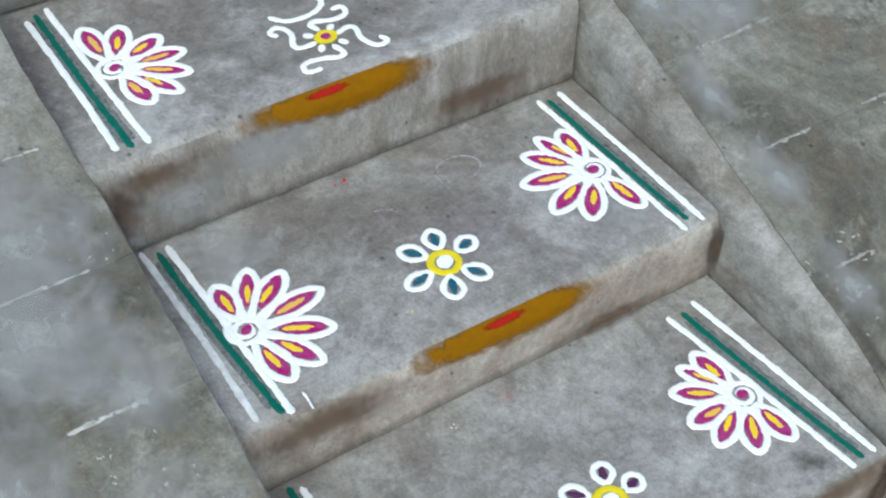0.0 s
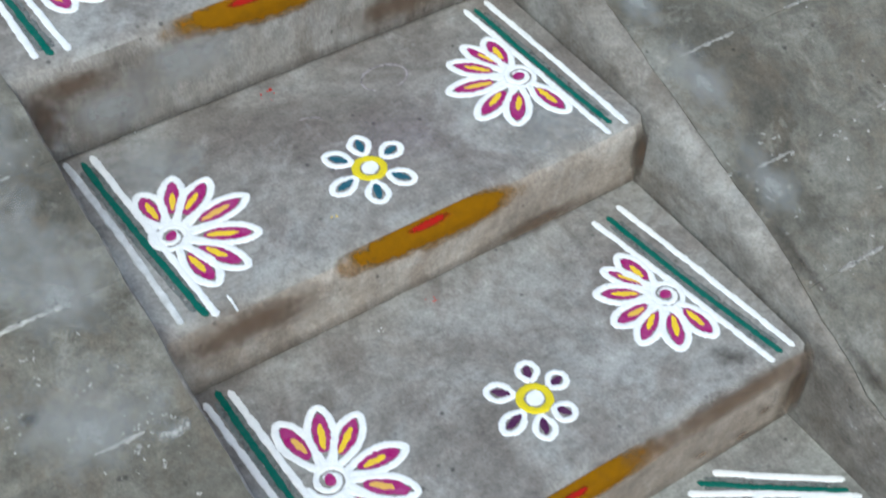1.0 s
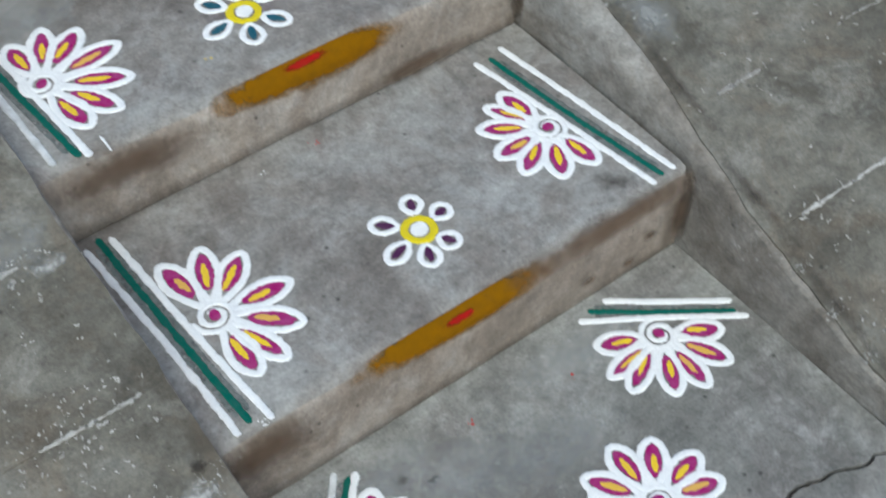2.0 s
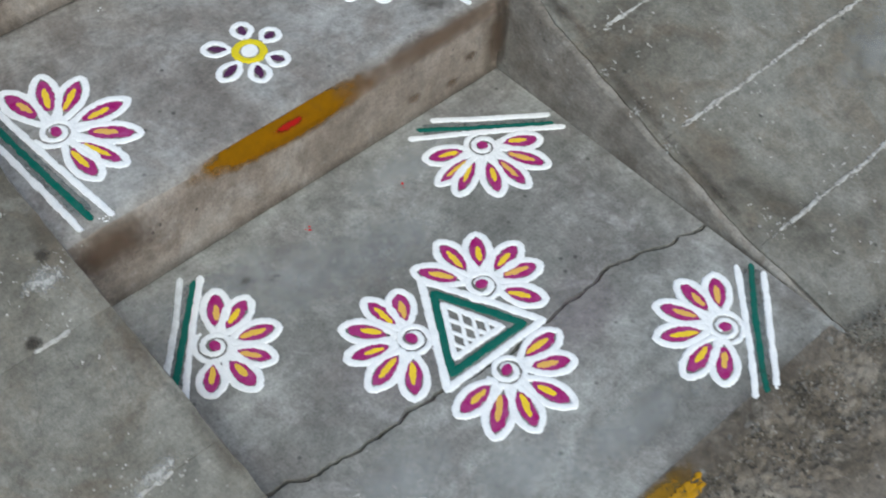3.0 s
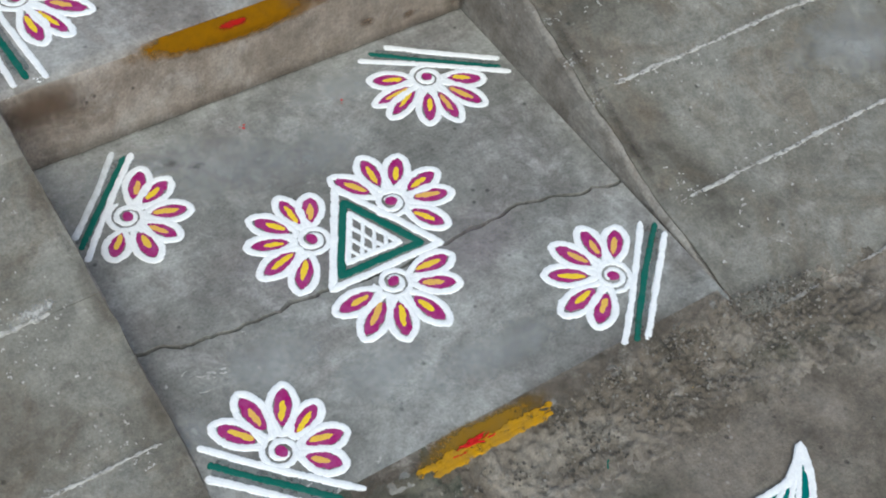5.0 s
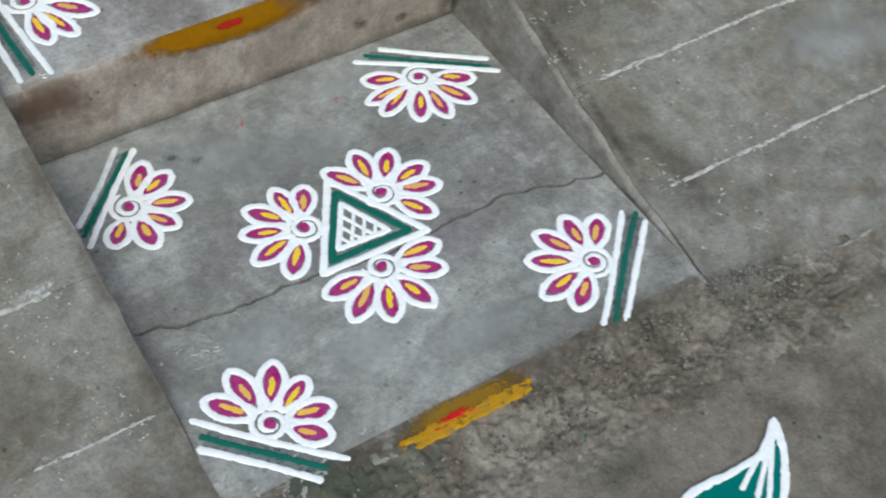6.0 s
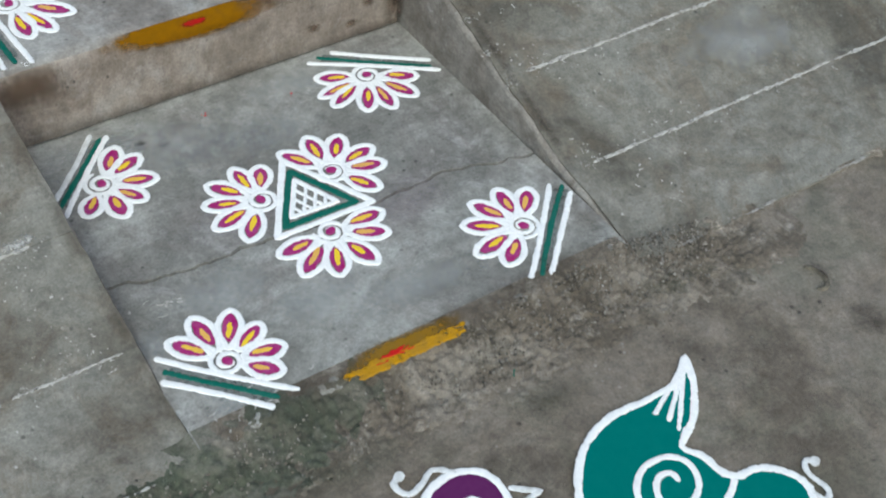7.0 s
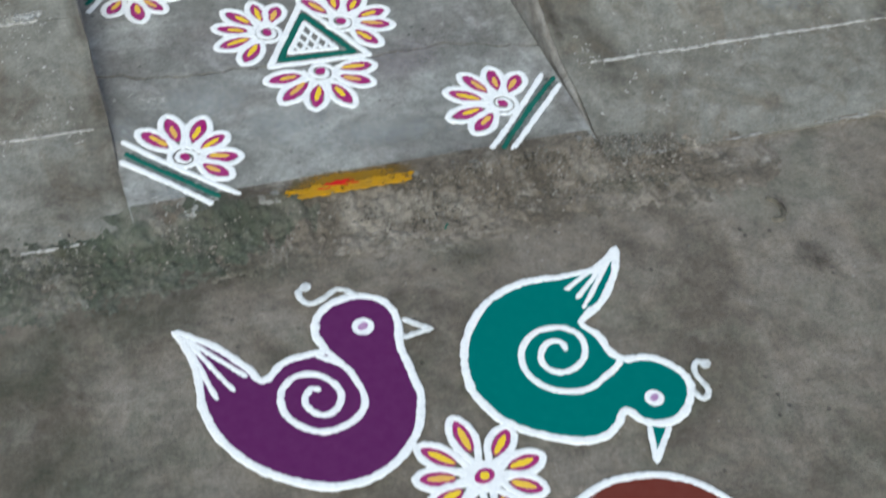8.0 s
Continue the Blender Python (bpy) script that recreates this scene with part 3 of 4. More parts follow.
def half_flower(x, y, z, petals, lines, where, fade=False):
    """A half flower of powder: outlined petals, a spiral heart and, where there are lines, a border of two white and one green."""
    e = thing("rangoli_half_flower", x, y, z, "white-outlined half-flower rangoli with magenta and yellow petals on " + where, "rangoli", "half-flower rangolis")
    for k, (deg, reach) in enumerate(petals):
        gaps = [abs((deg - d + 180) % 360 - 180) for d, _ in petals if d != deg]
        gap = min(sum(sorted(gaps)[:2]) / 2, 40)
        a = radians(deg)
        hw = min(0.0225, 0.5 * radians(gap) * reach * 0.74)
        bm = bmesh.new()
        ribbon(bm, petal_outline(a, 0.026, reach - 0.0050, hw - 0.0048, 13), 0.0108, 0.0019, True, rough=0.12)
        petal = part("petal", bm, M_WHITE, e)
        wig = 0.004 * math.sin(k * 2.3 + x * 40)
        fx, fy = math.cos(a), math.sin(a)
        bm = bmesh.new()
        c = reach * 0.615
        patch(bm, oval(c * fx, c * fy, reach * 0.262, (hw - 0.0095) * 0.86, a + wig * 8, 22), 0.0012, rough=0.0024)
        part("petal_fill", bm, M_MAGENTA, petal, "magenta powder fill")
        bm = bmesh.new()
        c = reach * (0.565 + wig)
        patch(bm, oval(c * fx - fy * wig * 0.4, c * fy + fx * wig * 0.4, reach * (0.165 + 0.03 * math.sin(k * 1.7 + y * 60)), max(0.0024, (hw - 0.0095) * 0.36), a - wig * 12, 16), 0.0017, rough=0.0017)
        part("petal_stroke", bm, M_YELLOW, petal, "yellow powder stroke")
    bm = bmesh.new()
    ribbon(bm, spiral(0.0292, 0.0068, math.sin(x * 50 + y * 23) * 3, 1.9, 64), 0.0087, 0.0018, rough=0.2)
    part("spiral", bm, M_WHITE, e)
    bm = bmesh.new()
    patch(bm, oval(0.0008 * math.sin(x * 70), 0.001 * math.cos(y * 60), 0.0092, 0.0072, x * 30, 14), 0.0026)
    part("heart", bm, M_MAGENTA, e, "magenta powder dot")
    for k, (x0, y0, x1, y1) in enumerate(lines):
        bm = bmesh.new()
        n = 44
        bow = 0.003 * math.sin(x * 31 + k * 2)
        d = Vector((x1 - x0, y1 - y0)).normalized()
        pts = [Vector((x0 - x + (x1 - x0) * i / n, y0 - y + (y1 - y0) * i / n)) + Vector((-d.y, d.x)) * bow * math.sin(math.pi * i / n) for i in range(n + 1)]
        ribbon(bm, pts, (0.0105, 0.0098, 0.0105)[k], (0.0019, 0.0013, 0.0019)[k], rough=0.2)
        part("border_line", bm, M_GREEN if k == 1 else (M_THIN if fade and k == 2 else M_WHITE), e, "bottle-green powder line" if k == 1 else "white powder line")
        if k == 1:
            bm = bmesh.new()
            for sd in (-1, 1):
                ribbon(bm, [p + Vector((-d.y, d.x)) * sd * 0.008 for p in pts[2:-2]], 0.009, 0.0004, rough=0.3, z=0.0002)
            part("powder_dust", bm, M_DUST, e)


M_DUST = powder("grey_powder_dust", (0.13, 0.15, 0.145), (0.22, 0.22, 0.21), 1.0, 0.8, 0.6)

STEP = "a cement step"
LAND = "the cement landing"
half_flower(-0.709, 0.562, Z2, [(92, .102), (64, .120), (39, .123), (7, .128), (-28, .125), (-58, .126), (-82, .116)],
            [(-.737, .769, -.719, .402), (-.754, .763, -.731, .409), (-.775, .775, -.764, .414)], STEP, True)
half_flower(-0.109, 0.580, Z2, [(85, .107), (108, .116), (133, .116), (167, .121), (-156, .122), (-127, .116), (-82, .112)],
            [(-.088, .762, -.072, .399), (-.072, .755, -.056, .416), (-.046, .763, -.036, .403)], STEP)
half_flower(-0.115, 0.191, Z1, [(97, .102), (119, .104), (147, .107), (-178, .103), (-150, .106), (-118, .106), (-84, .102)],
            [(-.115, .364, -.067, .013), (-.090, .360, -.046, .019), (-.062, .370, -.024, .018)], STEP)
half_flower(-0.685, 0.185, Z1, [(98, .120), (69, .121), (40, .113), (-5, .114), (-41, .120), (-70, .123), (-91, .115)],
            [(-.729, .383, -.709, .008), (-.745, .392, -.734, .019), (-.767, .382, -.755, .012)], STEP)
half_flower(-0.702, 0.980, Z3, [(93, .124), (65, .110), (25, .101), (-6, .111), (-34, .117), (-58, .123), (-80, .108)],
            [(-.737, 1.178, -.722, .797), (-.756, 1.171, -.746, .800), (-.774, 1.160, -.767, .805)], STEP)
half_flower(-0.109, 0.975, Z3, [(85, .107), (108, .116), (133, .116), (167, .121), (-156, .122), (-127, .116), (-82, .112)],
            [(-.088, 1.16, -.072, .800), (-.072, 1.155, -.056, .806), (-.046, 1.163, -.036, .803)], STEP)
half_flower(-0.143, -0.107, 0, [(157, .100), (-173, .113), (-154, .114), (-120, .108), (-93, .111), (-62, .112), (-30, .098)],
            [(-.222, -.021, -.014, -.161), (-.198, -.014, -.023, -.143), (-.168, -.013, -.014, -.126)], LAND)
half_flower(-0.678, -0.140, 0, [(53, .099), (24, .096), (-19, .096), (-55, .091), (-88, .097), (-130, .085)],
            [(-.621, -.030, -.761, -.187), (-.633, -.030, -.760, -.163), (-.646, -.014, -.761, -.142)], LAND, True)
half_flower(-0.127, -0.578, 0, [(49, .097), (83, .100), (117, .104), (150, .106), (-170, .111), (-141, .102)],
            [(-.028, -.519, -.188, -.682), (-.010, -.531, -.169, -.686), (-.008, -.552, -.154, -.692)], LAND)
half_flower(-0.673, -0.588, 0, [(127, .102), (95, .109), (60, .106), (28, .091), (-11, .094), (-44, .090)],
            [(-.762, -.529, -.608, -.689), (-.762, -.558, -.639, -.687), (-.773, -.574, -.654, -.700)], LAND)
half_flower(-0.332, -0.302, 0, [(124, .105), (87, .103), (52, .099), (12, .100), (-17, .099), (-58, .098)], [], LAND)
half_flower(-0.468, -0.307, 0, [(64, .089), (94, .098), (129, .104), (160, .100), (-166, .105), (-130, .103)], [], LAND)
half_flower(-0.407, -0.430, 0, [(-176, .103), (-143, .112), (-111, .105), (-73, .107), (-30, .100), (0, .104)], [], LAND)


def small_flower(x, y, z, petals, stroke_mat, colour):
    """A six-petalled flower with a yellow ring and a white heart."""
    e = thing("rangoli_flower", x, y, z, "small white rangoli flower with %s strokes and a yellow heart" % colour, "rangoli", "small rangoli flowers")
    for deg, reach in petals:
        a = radians(deg)
        bm = bmesh.new()
        ribbon(bm, petal_outline(a, 0.030, reach - 0.0045, 0.0138, 12, 1.15), 0.0092, 0.0019, True, rough=0.14)
        petal = part("petal", bm, M_WHITE, e)
        bm = bmesh.new()
        c = reach * 0.61
        patch(bm, oval(c * math.cos(a), c * math.sin(a), reach * 0.23, 0.0056, a, 16), 0.0013, rough=0.0013)
        part("petal_stroke", bm, stroke_mat, petal, colour + " powder stroke")
    bm = bmesh.new()
    ribbon(bm, oval(0, 0, 0.0205, 0.0205, 0, 30), 0.0115, 0.0020, True, rough=0.14)
    part("ring", bm, M_LEMON, e, "lemon-yellow powder ring")
    bm = bmesh.new()
    patch(bm, oval(0, 0, 0.0130, 0.0118, 0.4, 20), 0.0022)
    part("heart", bm, M_WHITE, e)


small_flower(-0.410, 0.530, Z2, [(77, .073), (19, .069), (-53, .074), (-108, .075), (-166, .077), (128, .075)], M_BLUE, "petrol-blue")
small_flower(-0.386, 0.145, Z1, [(67, .067), (11, .063), (-61, .064), (-110, .071), (-161, .075), (136, .072)], M_PLUM, "plum")


def eight_petal_flower(x, y, z):
    """The flower on the ground between the two birds."""
    e = thing("rangoli_flower", x, y, z, "white rangoli flower with magenta and yellow petals on the ground", "rangoli")
    for deg, reach in ((95, .106), (47, .095), (6, .094), (-30, .089), (-75, .092), (-125, .094), (168, .098), (137, .104), (-162, .096)):
        a = radians(deg)
        bm = bmesh.new()
        ribbon(bm, petal_outline(a, 0.024, reach - 0.0050, 0.0165, 13), 0.0108, 0.0019, True, rough=0.12)
        petal = part("petal", bm, M_WHITE, e)
        bm = bmesh.new()
        c = reach * 0.64
        patch(bm, oval(c * math.cos(a), c * math.sin(a), reach * 0.25, 0.0105, a, 18), 0.0012)
        part("petal_fill", bm, M_MAGENTA, petal, "magenta powder fill")
        bm = bmesh.new()
        c = reach * 0.60
        patch(bm, oval(c * math.cos(a), c * math.sin(a), reach * 0.19, 0.0050, a, 14), 0.0017, rough=0.0013)
        part("petal_stroke", bm, M_YELLOW, petal, "yellow powder stroke")
    bm = bmesh.new()
    patch(bm, oval(0, 0, 0.026, 0.025, 0, 24), 0.0019)
    part("disc", bm, M_WHITE, e)
    bm = bmesh.new()
    patch(bm, oval(0, 0, 0.0150, 0.0110, 0.3, 18), 0.0025)
    heart = part("heart", bm, M_MAGENTA, e, "magenta powder dot")
    bm = bmesh.new()
    patch(bm, oval(0, 0, 0.0068, 0.0062, 0.3, 12), 0.0031)
    part("heart_dot", bm, M_YELLOW, heart, "yellow powder dot")


eight_petal_flower(-0.417, -1.259, ZG)


def triangle_motif():
    """The three-cornered lattice between the flowers of the landing."""
    e = thing("rangoli_triangle", -0.397, -0.347, 0, "white and green rangoli triangle with a white lattice on the landing", "rangoli")
    o = Vector((-0.397, -0.347))

    def tri(pts, width, mat, name, label, h):
        p = [Vector(q) - o for q in pts]
        path = []
        for i in range(3):
            a, b = p[i], p[(i + 1) % 3]
            path += [a + (b - a) * k / 14 for k in range(14)]
        bm = bmesh.new()
        ribbon(bm, path, width, h, True, rough=0.14)
        part(name, bm, mat, e, label)
        return p

    tri([(-0.391, -0.238), (-0.309, -0.403), (-0.488, -0.399)], 0.0118, M_WHITE, "outer_line", "white powder line", 0.0019)
    tri([(-0.394, -0.268), (-0.335, -0.388), (-0.466, -0.385)], 0.0125, M_GREEN, "green_band", "bottle-green powder band", 0.0013)
    p = tri([(-0.397, -0.291), (-0.361, -0.373), (-0.446, -0.369)], 0.0098, M_WHITE, "inner_line", "white powder line", 0.0019)
    for i in range(3):
        a, b, c = p[i], p[(i + 1) % 3], p[(i + 2) % 3]
        for s in ((0.27, 0.50, 0.73) if i < 2 else ()):
            q, r = a + (b - a) * s, c + (b - c) * s
            bm = bmesh.new()
            ribbon(bm, [q + (r - q) * k / 10 for k in range(11)], 0.0064, 0.0017, taper=False)
            part("lattice_line", bm, M_WHITE, e)


triangle_motif()


def curl_motif():
    """The motif of four curling arms on the upper step."""
    x, y = -0.401, 0.887
    e = thing("rangoli_curl", x, y, Z3, "white curling rangoli with a yellow heart on the upper step", "rangoli")
    arms = ([(-.383, .886), (-.355, .890), (-.356, .856), (-.346, .830), (-.326, .831), (-.330, .847)],
            [(-.401, .864), (-.399, .835), (-.431, .842), (-.459, .843), (-.464, .825), (-.442, .821)],
            [(-.420, .881), (-.451, .886), (-.442, .922), (-.454, .946), (-.469, .939), (-.462, .925)],
            [(-.402, .906), (-.404, .930), (-.370, .921), (-.348, .925), (-.344, .945), (-.361, .945)],
            [(-.453, .977), (-.431, .953), (-.392, .952), (-.367, .967), (-.360, .995)])
    for arm in arms:
        bm = bmesh.new()
        ribbon(bm, curve([(a - x, b - y) for a, b in arm], 7), 0.0098, 0.0019)
        part("arm", bm, M_WHITE, e)
    for a, b in ((-.423, .902), (-.384, .904), (-.384, .862), (-.420, .864)):
        bm = bmesh.new()
        patch(bm, oval(a - x, b - y, 0.0085, 0.0055, math.atan2(b - y, a - x), 14), 0.0019)
        part("dot", bm, M_WHITE, e)
    bm = bmesh.new()
    patch(bm, oval(0, 0, 0.0190, 0.0165, 0.2, 20), 0.0014)
    heart = part("heart", bm, M_LEMON, e, "lemon-yellow powder disc")
    bm = bmesh.new()
    patch(bm, oval(0, 0, 0.0080, 0.0075, 0, 14), 0.0021)
    part("heart_dot", bm, M_MAGENTA, heart, "magenta powder dot")


curl_motif()


# ---- the two birds and the brown round on the ground ----
def rel(pts, o):
    return [(a - o[0], b - o[1]) for a, b in pts]


def bird(o, fill, fill_label, label, outline, swirl, head, beak, eye, eye_r, crest, tail_root, tail_tips, solid_beak):
    e = thing("rangoli_bird", o[0], o[1], ZG, label, "rangoli", "rangoli birds")
    path = curve(rel(outline, o), 5, True)
    bm = bmesh.new()
    patch(bm, path, 0.0010)
    part("body_fill", bm, fill, e, fill_label)
    bm = bmesh.new()
    ribbon(bm, path, 0.0132, 0.0021, True, rough=0.22)
    part("outline", bm, M_WHITE, e)
    for name, pts, w in (("swirl", swirl, 0.0115), ("neck_line", head, 0.0120)):
        if pts:
            bm = bmesh.new()
            ribbon(bm, curve(rel(pts, o), 7), w, 0.0022, rough=0.12)
            part(name, bm, M_WHITE, e)
    b = [Vector(q) for q in rel(beak, o)]
    bm = bmesh.new()
    if solid_beak:
        patch(bm, [b[0] + (b[1] - b[0]) * k / 6 for k in range(6)] + [b[1] + (b[2] - b[1]) * k / 6 for k in range(7)], 0.0010)
        part("beak_fill", bm, fill, e)
        bm = bmesh.new()
    ribbon(bm, [b[0] + (b[1] - b[0]) * k / 8 for k in range(8)] + [b[1] + (b[2] - b[1]) * k / 8 for k in range(9)], 0.0095, 0.0020)
    part("beak", bm, M_WHITE if solid_beak else M_THIN, e)
    bm = bmesh.new()
    patch(bm, [Vector((eye[0] - o[0], eye[1] - o[1])) + q for q in oval(0, 0, eye_r, eye_r * 0.95, 0.2, 20)], 0.0022)
    ey = part("eye", bm, M_WHITE, e, "white powder dot")
    bm = bmesh.new()
    patch(bm, [Vector((eye[0] - o[0], eye[1] - o[1])) + q for q in oval(0, 0, eye_r * 0.52, eye_r * 0.36, 0.5, 14)], 0.0027)
    part("pupil", bm, M_PALEPINK, ey, "mauve powder dot")
    bm = bmesh.new()
    ribbon(bm, curve(rel(crest, o), 6), 0.0095, 0.0020)
    part("crest", bm, M_THIN, e)
    bm = bmesh.new()
    patch(bm, [Vector((crest[-1][0] - o[0], crest[-1][1] - o[1])) + q for q in oval(0, 0, 0.0084, 0.0076, 0.3, 16)], 0.0021)
    part("crest_tip", bm, M_THIN, e)
    for tip in tail_tips:
        bm = bmesh.new()
        a, c = Vector((tail_root[0] - o[0], tail_root[1] - o[1])), Vector((tip[0] - o[0], tip[1] - o[1]))
        ribbon(bm, [a + (c - a) * k / 12 for k in range(13)], 0.0088, 0.0020)
        part("tail_stroke", bm, M_WHITE, e)


M_PALEPINK = powder("mauve_powder", (0.36, 0.17, 0.36), (0.52, 0.38, 0.52), 0.7, 0.5)

bird((-0.600, -1.090), M_PURPLE, "purple powder fill", "purple rangoli bird outlined in white powder on the ground",
     [(-.757, -.914), (-.709, -.954), (-.673, -1.005), (-.659, -1.029), (-.626, -1.007), (-.580, -1.000), (-.562, -1.000), (-.567, -.965), (-.545, -.927), (-.498, -.913), (-.459, -.927), (-.445, -.964), (-.456, -1.022),
      (-.455, -1.074), (-.458, -1.119), (-.484, -1.171), (-.524, -1.206), (-.568, -1.221), (-.617, -1.218), (-.667, -1.193), (-.710, -1.154), (-.739, -1.100), (-.747, -1.050), (-.742, -.991), (-.745, -.954)],
     [(-.576, -1.005), (-.543, -1.035), (-.532, -1.079), (-.537, -1.107), (-.563, -1.129), (-.608, -1.131), (-.639, -1.103), (-.643, -1.063), (-.617, -1.035), (-.582, -1.040), (-.562, -1.070), (-.570, -1.098), (-.596, -1.106), (-.613, -1.081), (-.600, -1.060), (-.586, -1.064)],
     [(-.562, -.998), (-.543, -1.035)], [(-.437, -.972), (-.402, -1.000), (-.448, -1.005)], (-.497, -.972), 0.0165,
     [(-.485, -.914), (-.510, -.893), (-.539, -.906), (-.562, -.909), (-.570, -.886), (-.557, -.878)], (-.748, -.927), [(-.726, -1.045), (-.701, -1.037), (-.678, -1.017)], False)
bird((-0.240, -1.090), M_TEAL, "teal powder fill", "teal rangoli bird outlined in white powder on the ground",
     [(-.066, -.920), (-.109, -.952), (-.168, -.955), (-.232, -.951), (-.295, -.969), (-.341, -1.008), (-.368, -1.050), (-.383, -1.109), (-.374, -1.152), (-.354, -1.187), (-.315, -1.218), (-.273, -1.239), (-.237, -1.244), (-.204, -1.229), (-.185, -1.212),
      (-.167, -1.234), (-.142, -1.246), (-.111, -1.240), (-.082, -1.212), (-.073, -1.183), (-.086, -1.153), (-.117, -1.131), (-.148, -1.127), (-.163, -1.108), (-.166, -1.077), (-.182, -1.050), (-.176, -1.040), (-.140, -1.021), (-.095, -.974)],
     [(-.153, -1.129), (-.178, -1.144), (-.222, -1.163), (-.267, -1.153), (-.293, -1.123), (-.292, -1.081), (-.264, -1.051), (-.221, -1.046), (-.194, -1.069), (-.199, -1.101), (-.222, -1.122), (-.254, -1.123), (-.267, -1.099), (-.250, -1.073), (-.227, -1.072), (-.224, -1.091)],
     [], [(-.163, -1.245), (-.180, -1.301), (-.136, -1.253)], (-.136, -1.203), 0.0145,
     [(-.075, -1.204), (-.066, -1.222), (-.052, -1.210), (-.056, -1.177), (-.045, -1.159), (-.034, -1.167)], (-.076, -.930), [(-.179, -.982), (-.169, -1.002), (-.167, -1.023)], True)


def brown_round():
    e = thing("rangoli_disc", -0.235, -1.445, ZG, "round brown rangoli shape outlined in white powder on the ground", "rangoli")
    bm = bmesh.new()
    patch(bm, oval(0, 0, 0.142, 0.128, -0.25, 48), 0.0010)
    part("fill", bm, M_BROWN, e, "brown powder fill")
    bm = bmesh.new()
    ribbon(bm, oval(0, 0, 0.142, 0.132, -0.25, 60), 0.0125, 0.0021, True, rough=0.14)
    part("outline", bm, M_WHITE, e)


brown_round()


# ---- turmeric and vermilion on the step edges ----
def smear_material(name, col, col2, cover, most=1.0, ragged=0.7, grain=120.0):
    """Rubbed-on paste that thins out raggedly towards its rim (the rim is kept in the mesh's own rim weight)."""
    m = powder(name, col, col2, 0.7, 0.4)
    t = m.node_tree
    bsdf = t.nodes["Principled BSDF"]
    at = t.nodes.new("ShaderNodeAttribute")
    at.attribute_name = "thin"
    co = t.nodes.new("ShaderNodeTexCoord")
    n = add(t, "ShaderNodeTexNoise", Scale=grain, Detail=9.0, Roughness=0.72)
    t.links.new(co.outputs["Object"], n.inputs["Vector"])
    mm = t.nodes.new("ShaderNodeMath")
    mm.operation = "MULTIPLY_ADD"
    t.links.new(n.outputs["Fac"], mm.inputs[0])
    mm.inputs[1].default_value = ragged
    less = t.nodes.new("ShaderNodeMath")
    less.operation = "SUBTRACT"
    t.links.new(at.outputs["Fac"], less.inputs[0])
    less.inputs[1].default_value = ragged * 0.5
    t.links.new(less.outputs[0], mm.inputs[2])
    r = ramp_node(t, mm.outputs[0], [(0.12, (0, 0, 0)), (0.12 + cover, (most,) * 3)])
    t.links.new(r.outputs[0], bsdf.inputs["Alpha"])
    return m


M_SMEAR = smear_material("turmeric_smear", (0.212, 0.092, 0.0015), (0.140, 0.066, 0.004), 0.62, 1.0, 1.0, 60.0)
M_SMEAR_RED = smear_material("vermilion_smear", (0.34, 0.006, 0.008), (0.22, 0.02, 0.01), 0.75, 1.0, 1.8, 190.0)


def smear_mesh(half, top, drop, lift, bend=0.0, soft=1.5, crest=0.34):
    """A thin skin on a riser just under its nose, fading to its rim: half its length, its upper and lower bounds under the nose."""
    bm = bmesh.new()
    layer = bm.verts.layers.float.new("thin")
    nz, nx = 14, 64
    rows = []
    for i in range(nx + 1):
        u = -1 + 2 * i / nx
        row = []
        for k in range(nz + 1):
            d = top + (drop - top) * k / nz
            y = -0.0062 + 0.022 * max(0.0, 1 - max(d, 0.0) / 0.030) ** 2.2
            y = y if d > 0 else 0.0158 - d * 1.6
            z = -d if d > 0 else 0.0012
            w = k / nz
            mid = crest + 0.10 * bend * u
            v = (w - mid) / (0.96 - crest if w > mid else 0.36)
            far = math.sqrt(abs(u) ** 2.4 + v * v * (1 + 0.5 * u * u)) + 0.16 * noise.noise(Vector((u * 2.2, w * 2.0, half * 90))) + 0.09 * noise.noise(Vector((u * 9, w * 4, half * 70)))
            p = bm.verts.new((half * u, y - lift, z + lift * 0.6))
            p[layer] = max(0.0, min(1.0, (1 - far) * soft))
            row.append(p)
        rows.append(row)
    for i in range(nx):
        for k in range(nz):
            bm.faces.new((rows[i][k], rows[i + 1][k], rows[i + 1][k + 1], rows[i][k + 1])).smooth = True
    return bm


def smear(cx, half, y0, z1, red_x, red_half, drop=0.056, red_top=0.004):
    e = thing("turmeric_smear", cx, y0, z1, "ochre turmeric smear with a red streak on a step's nose", "smear", "turmeric smears")
    part("turmeric", smear_mesh(half, 0.002, drop, 0.0, 0.6, 1.6, 0.20), M_SMEAR, e, "ochre turmeric paste", True)
    ob = part("vermilion", smear_mesh(red_half, red_top, red_top + 0.0105, 0.0012, 0.0, 1.7), M_SMEAR_RED, e, "red vermilion streak", True)
    ob.location.x = red_x - cx


smear(-0.435, 0.178, Y2, Z3, -0.455, 0.042)
smear(-0.380, 0.172, Y1, Z2, -0.392, 0.040)
smear(-0.432, 0.180, 0.0, Z1, -0.428, 0.030, 0.048, 0.008)


def stain(cx, half, y0, z1, top, drop):
    e = thing("riser_stain_and_shade", cx, y0, z1, "faded brown stain and corner shade on a cement riser", "stain", "riser stains")
    part("outer_stain", smear_mesh(half * 1.3, top, drop, 0.0006, 0.3, 1.1), M_STAIN_SHADE, e, smooth=True)
    part("core_stain", smear_mesh(half * 0.8, top + 0.1 * (drop - top), top + 0.8 * (drop - top), 0.0012, -0.3, 1.2), M_STAIN_SHADE, e, smooth=True)


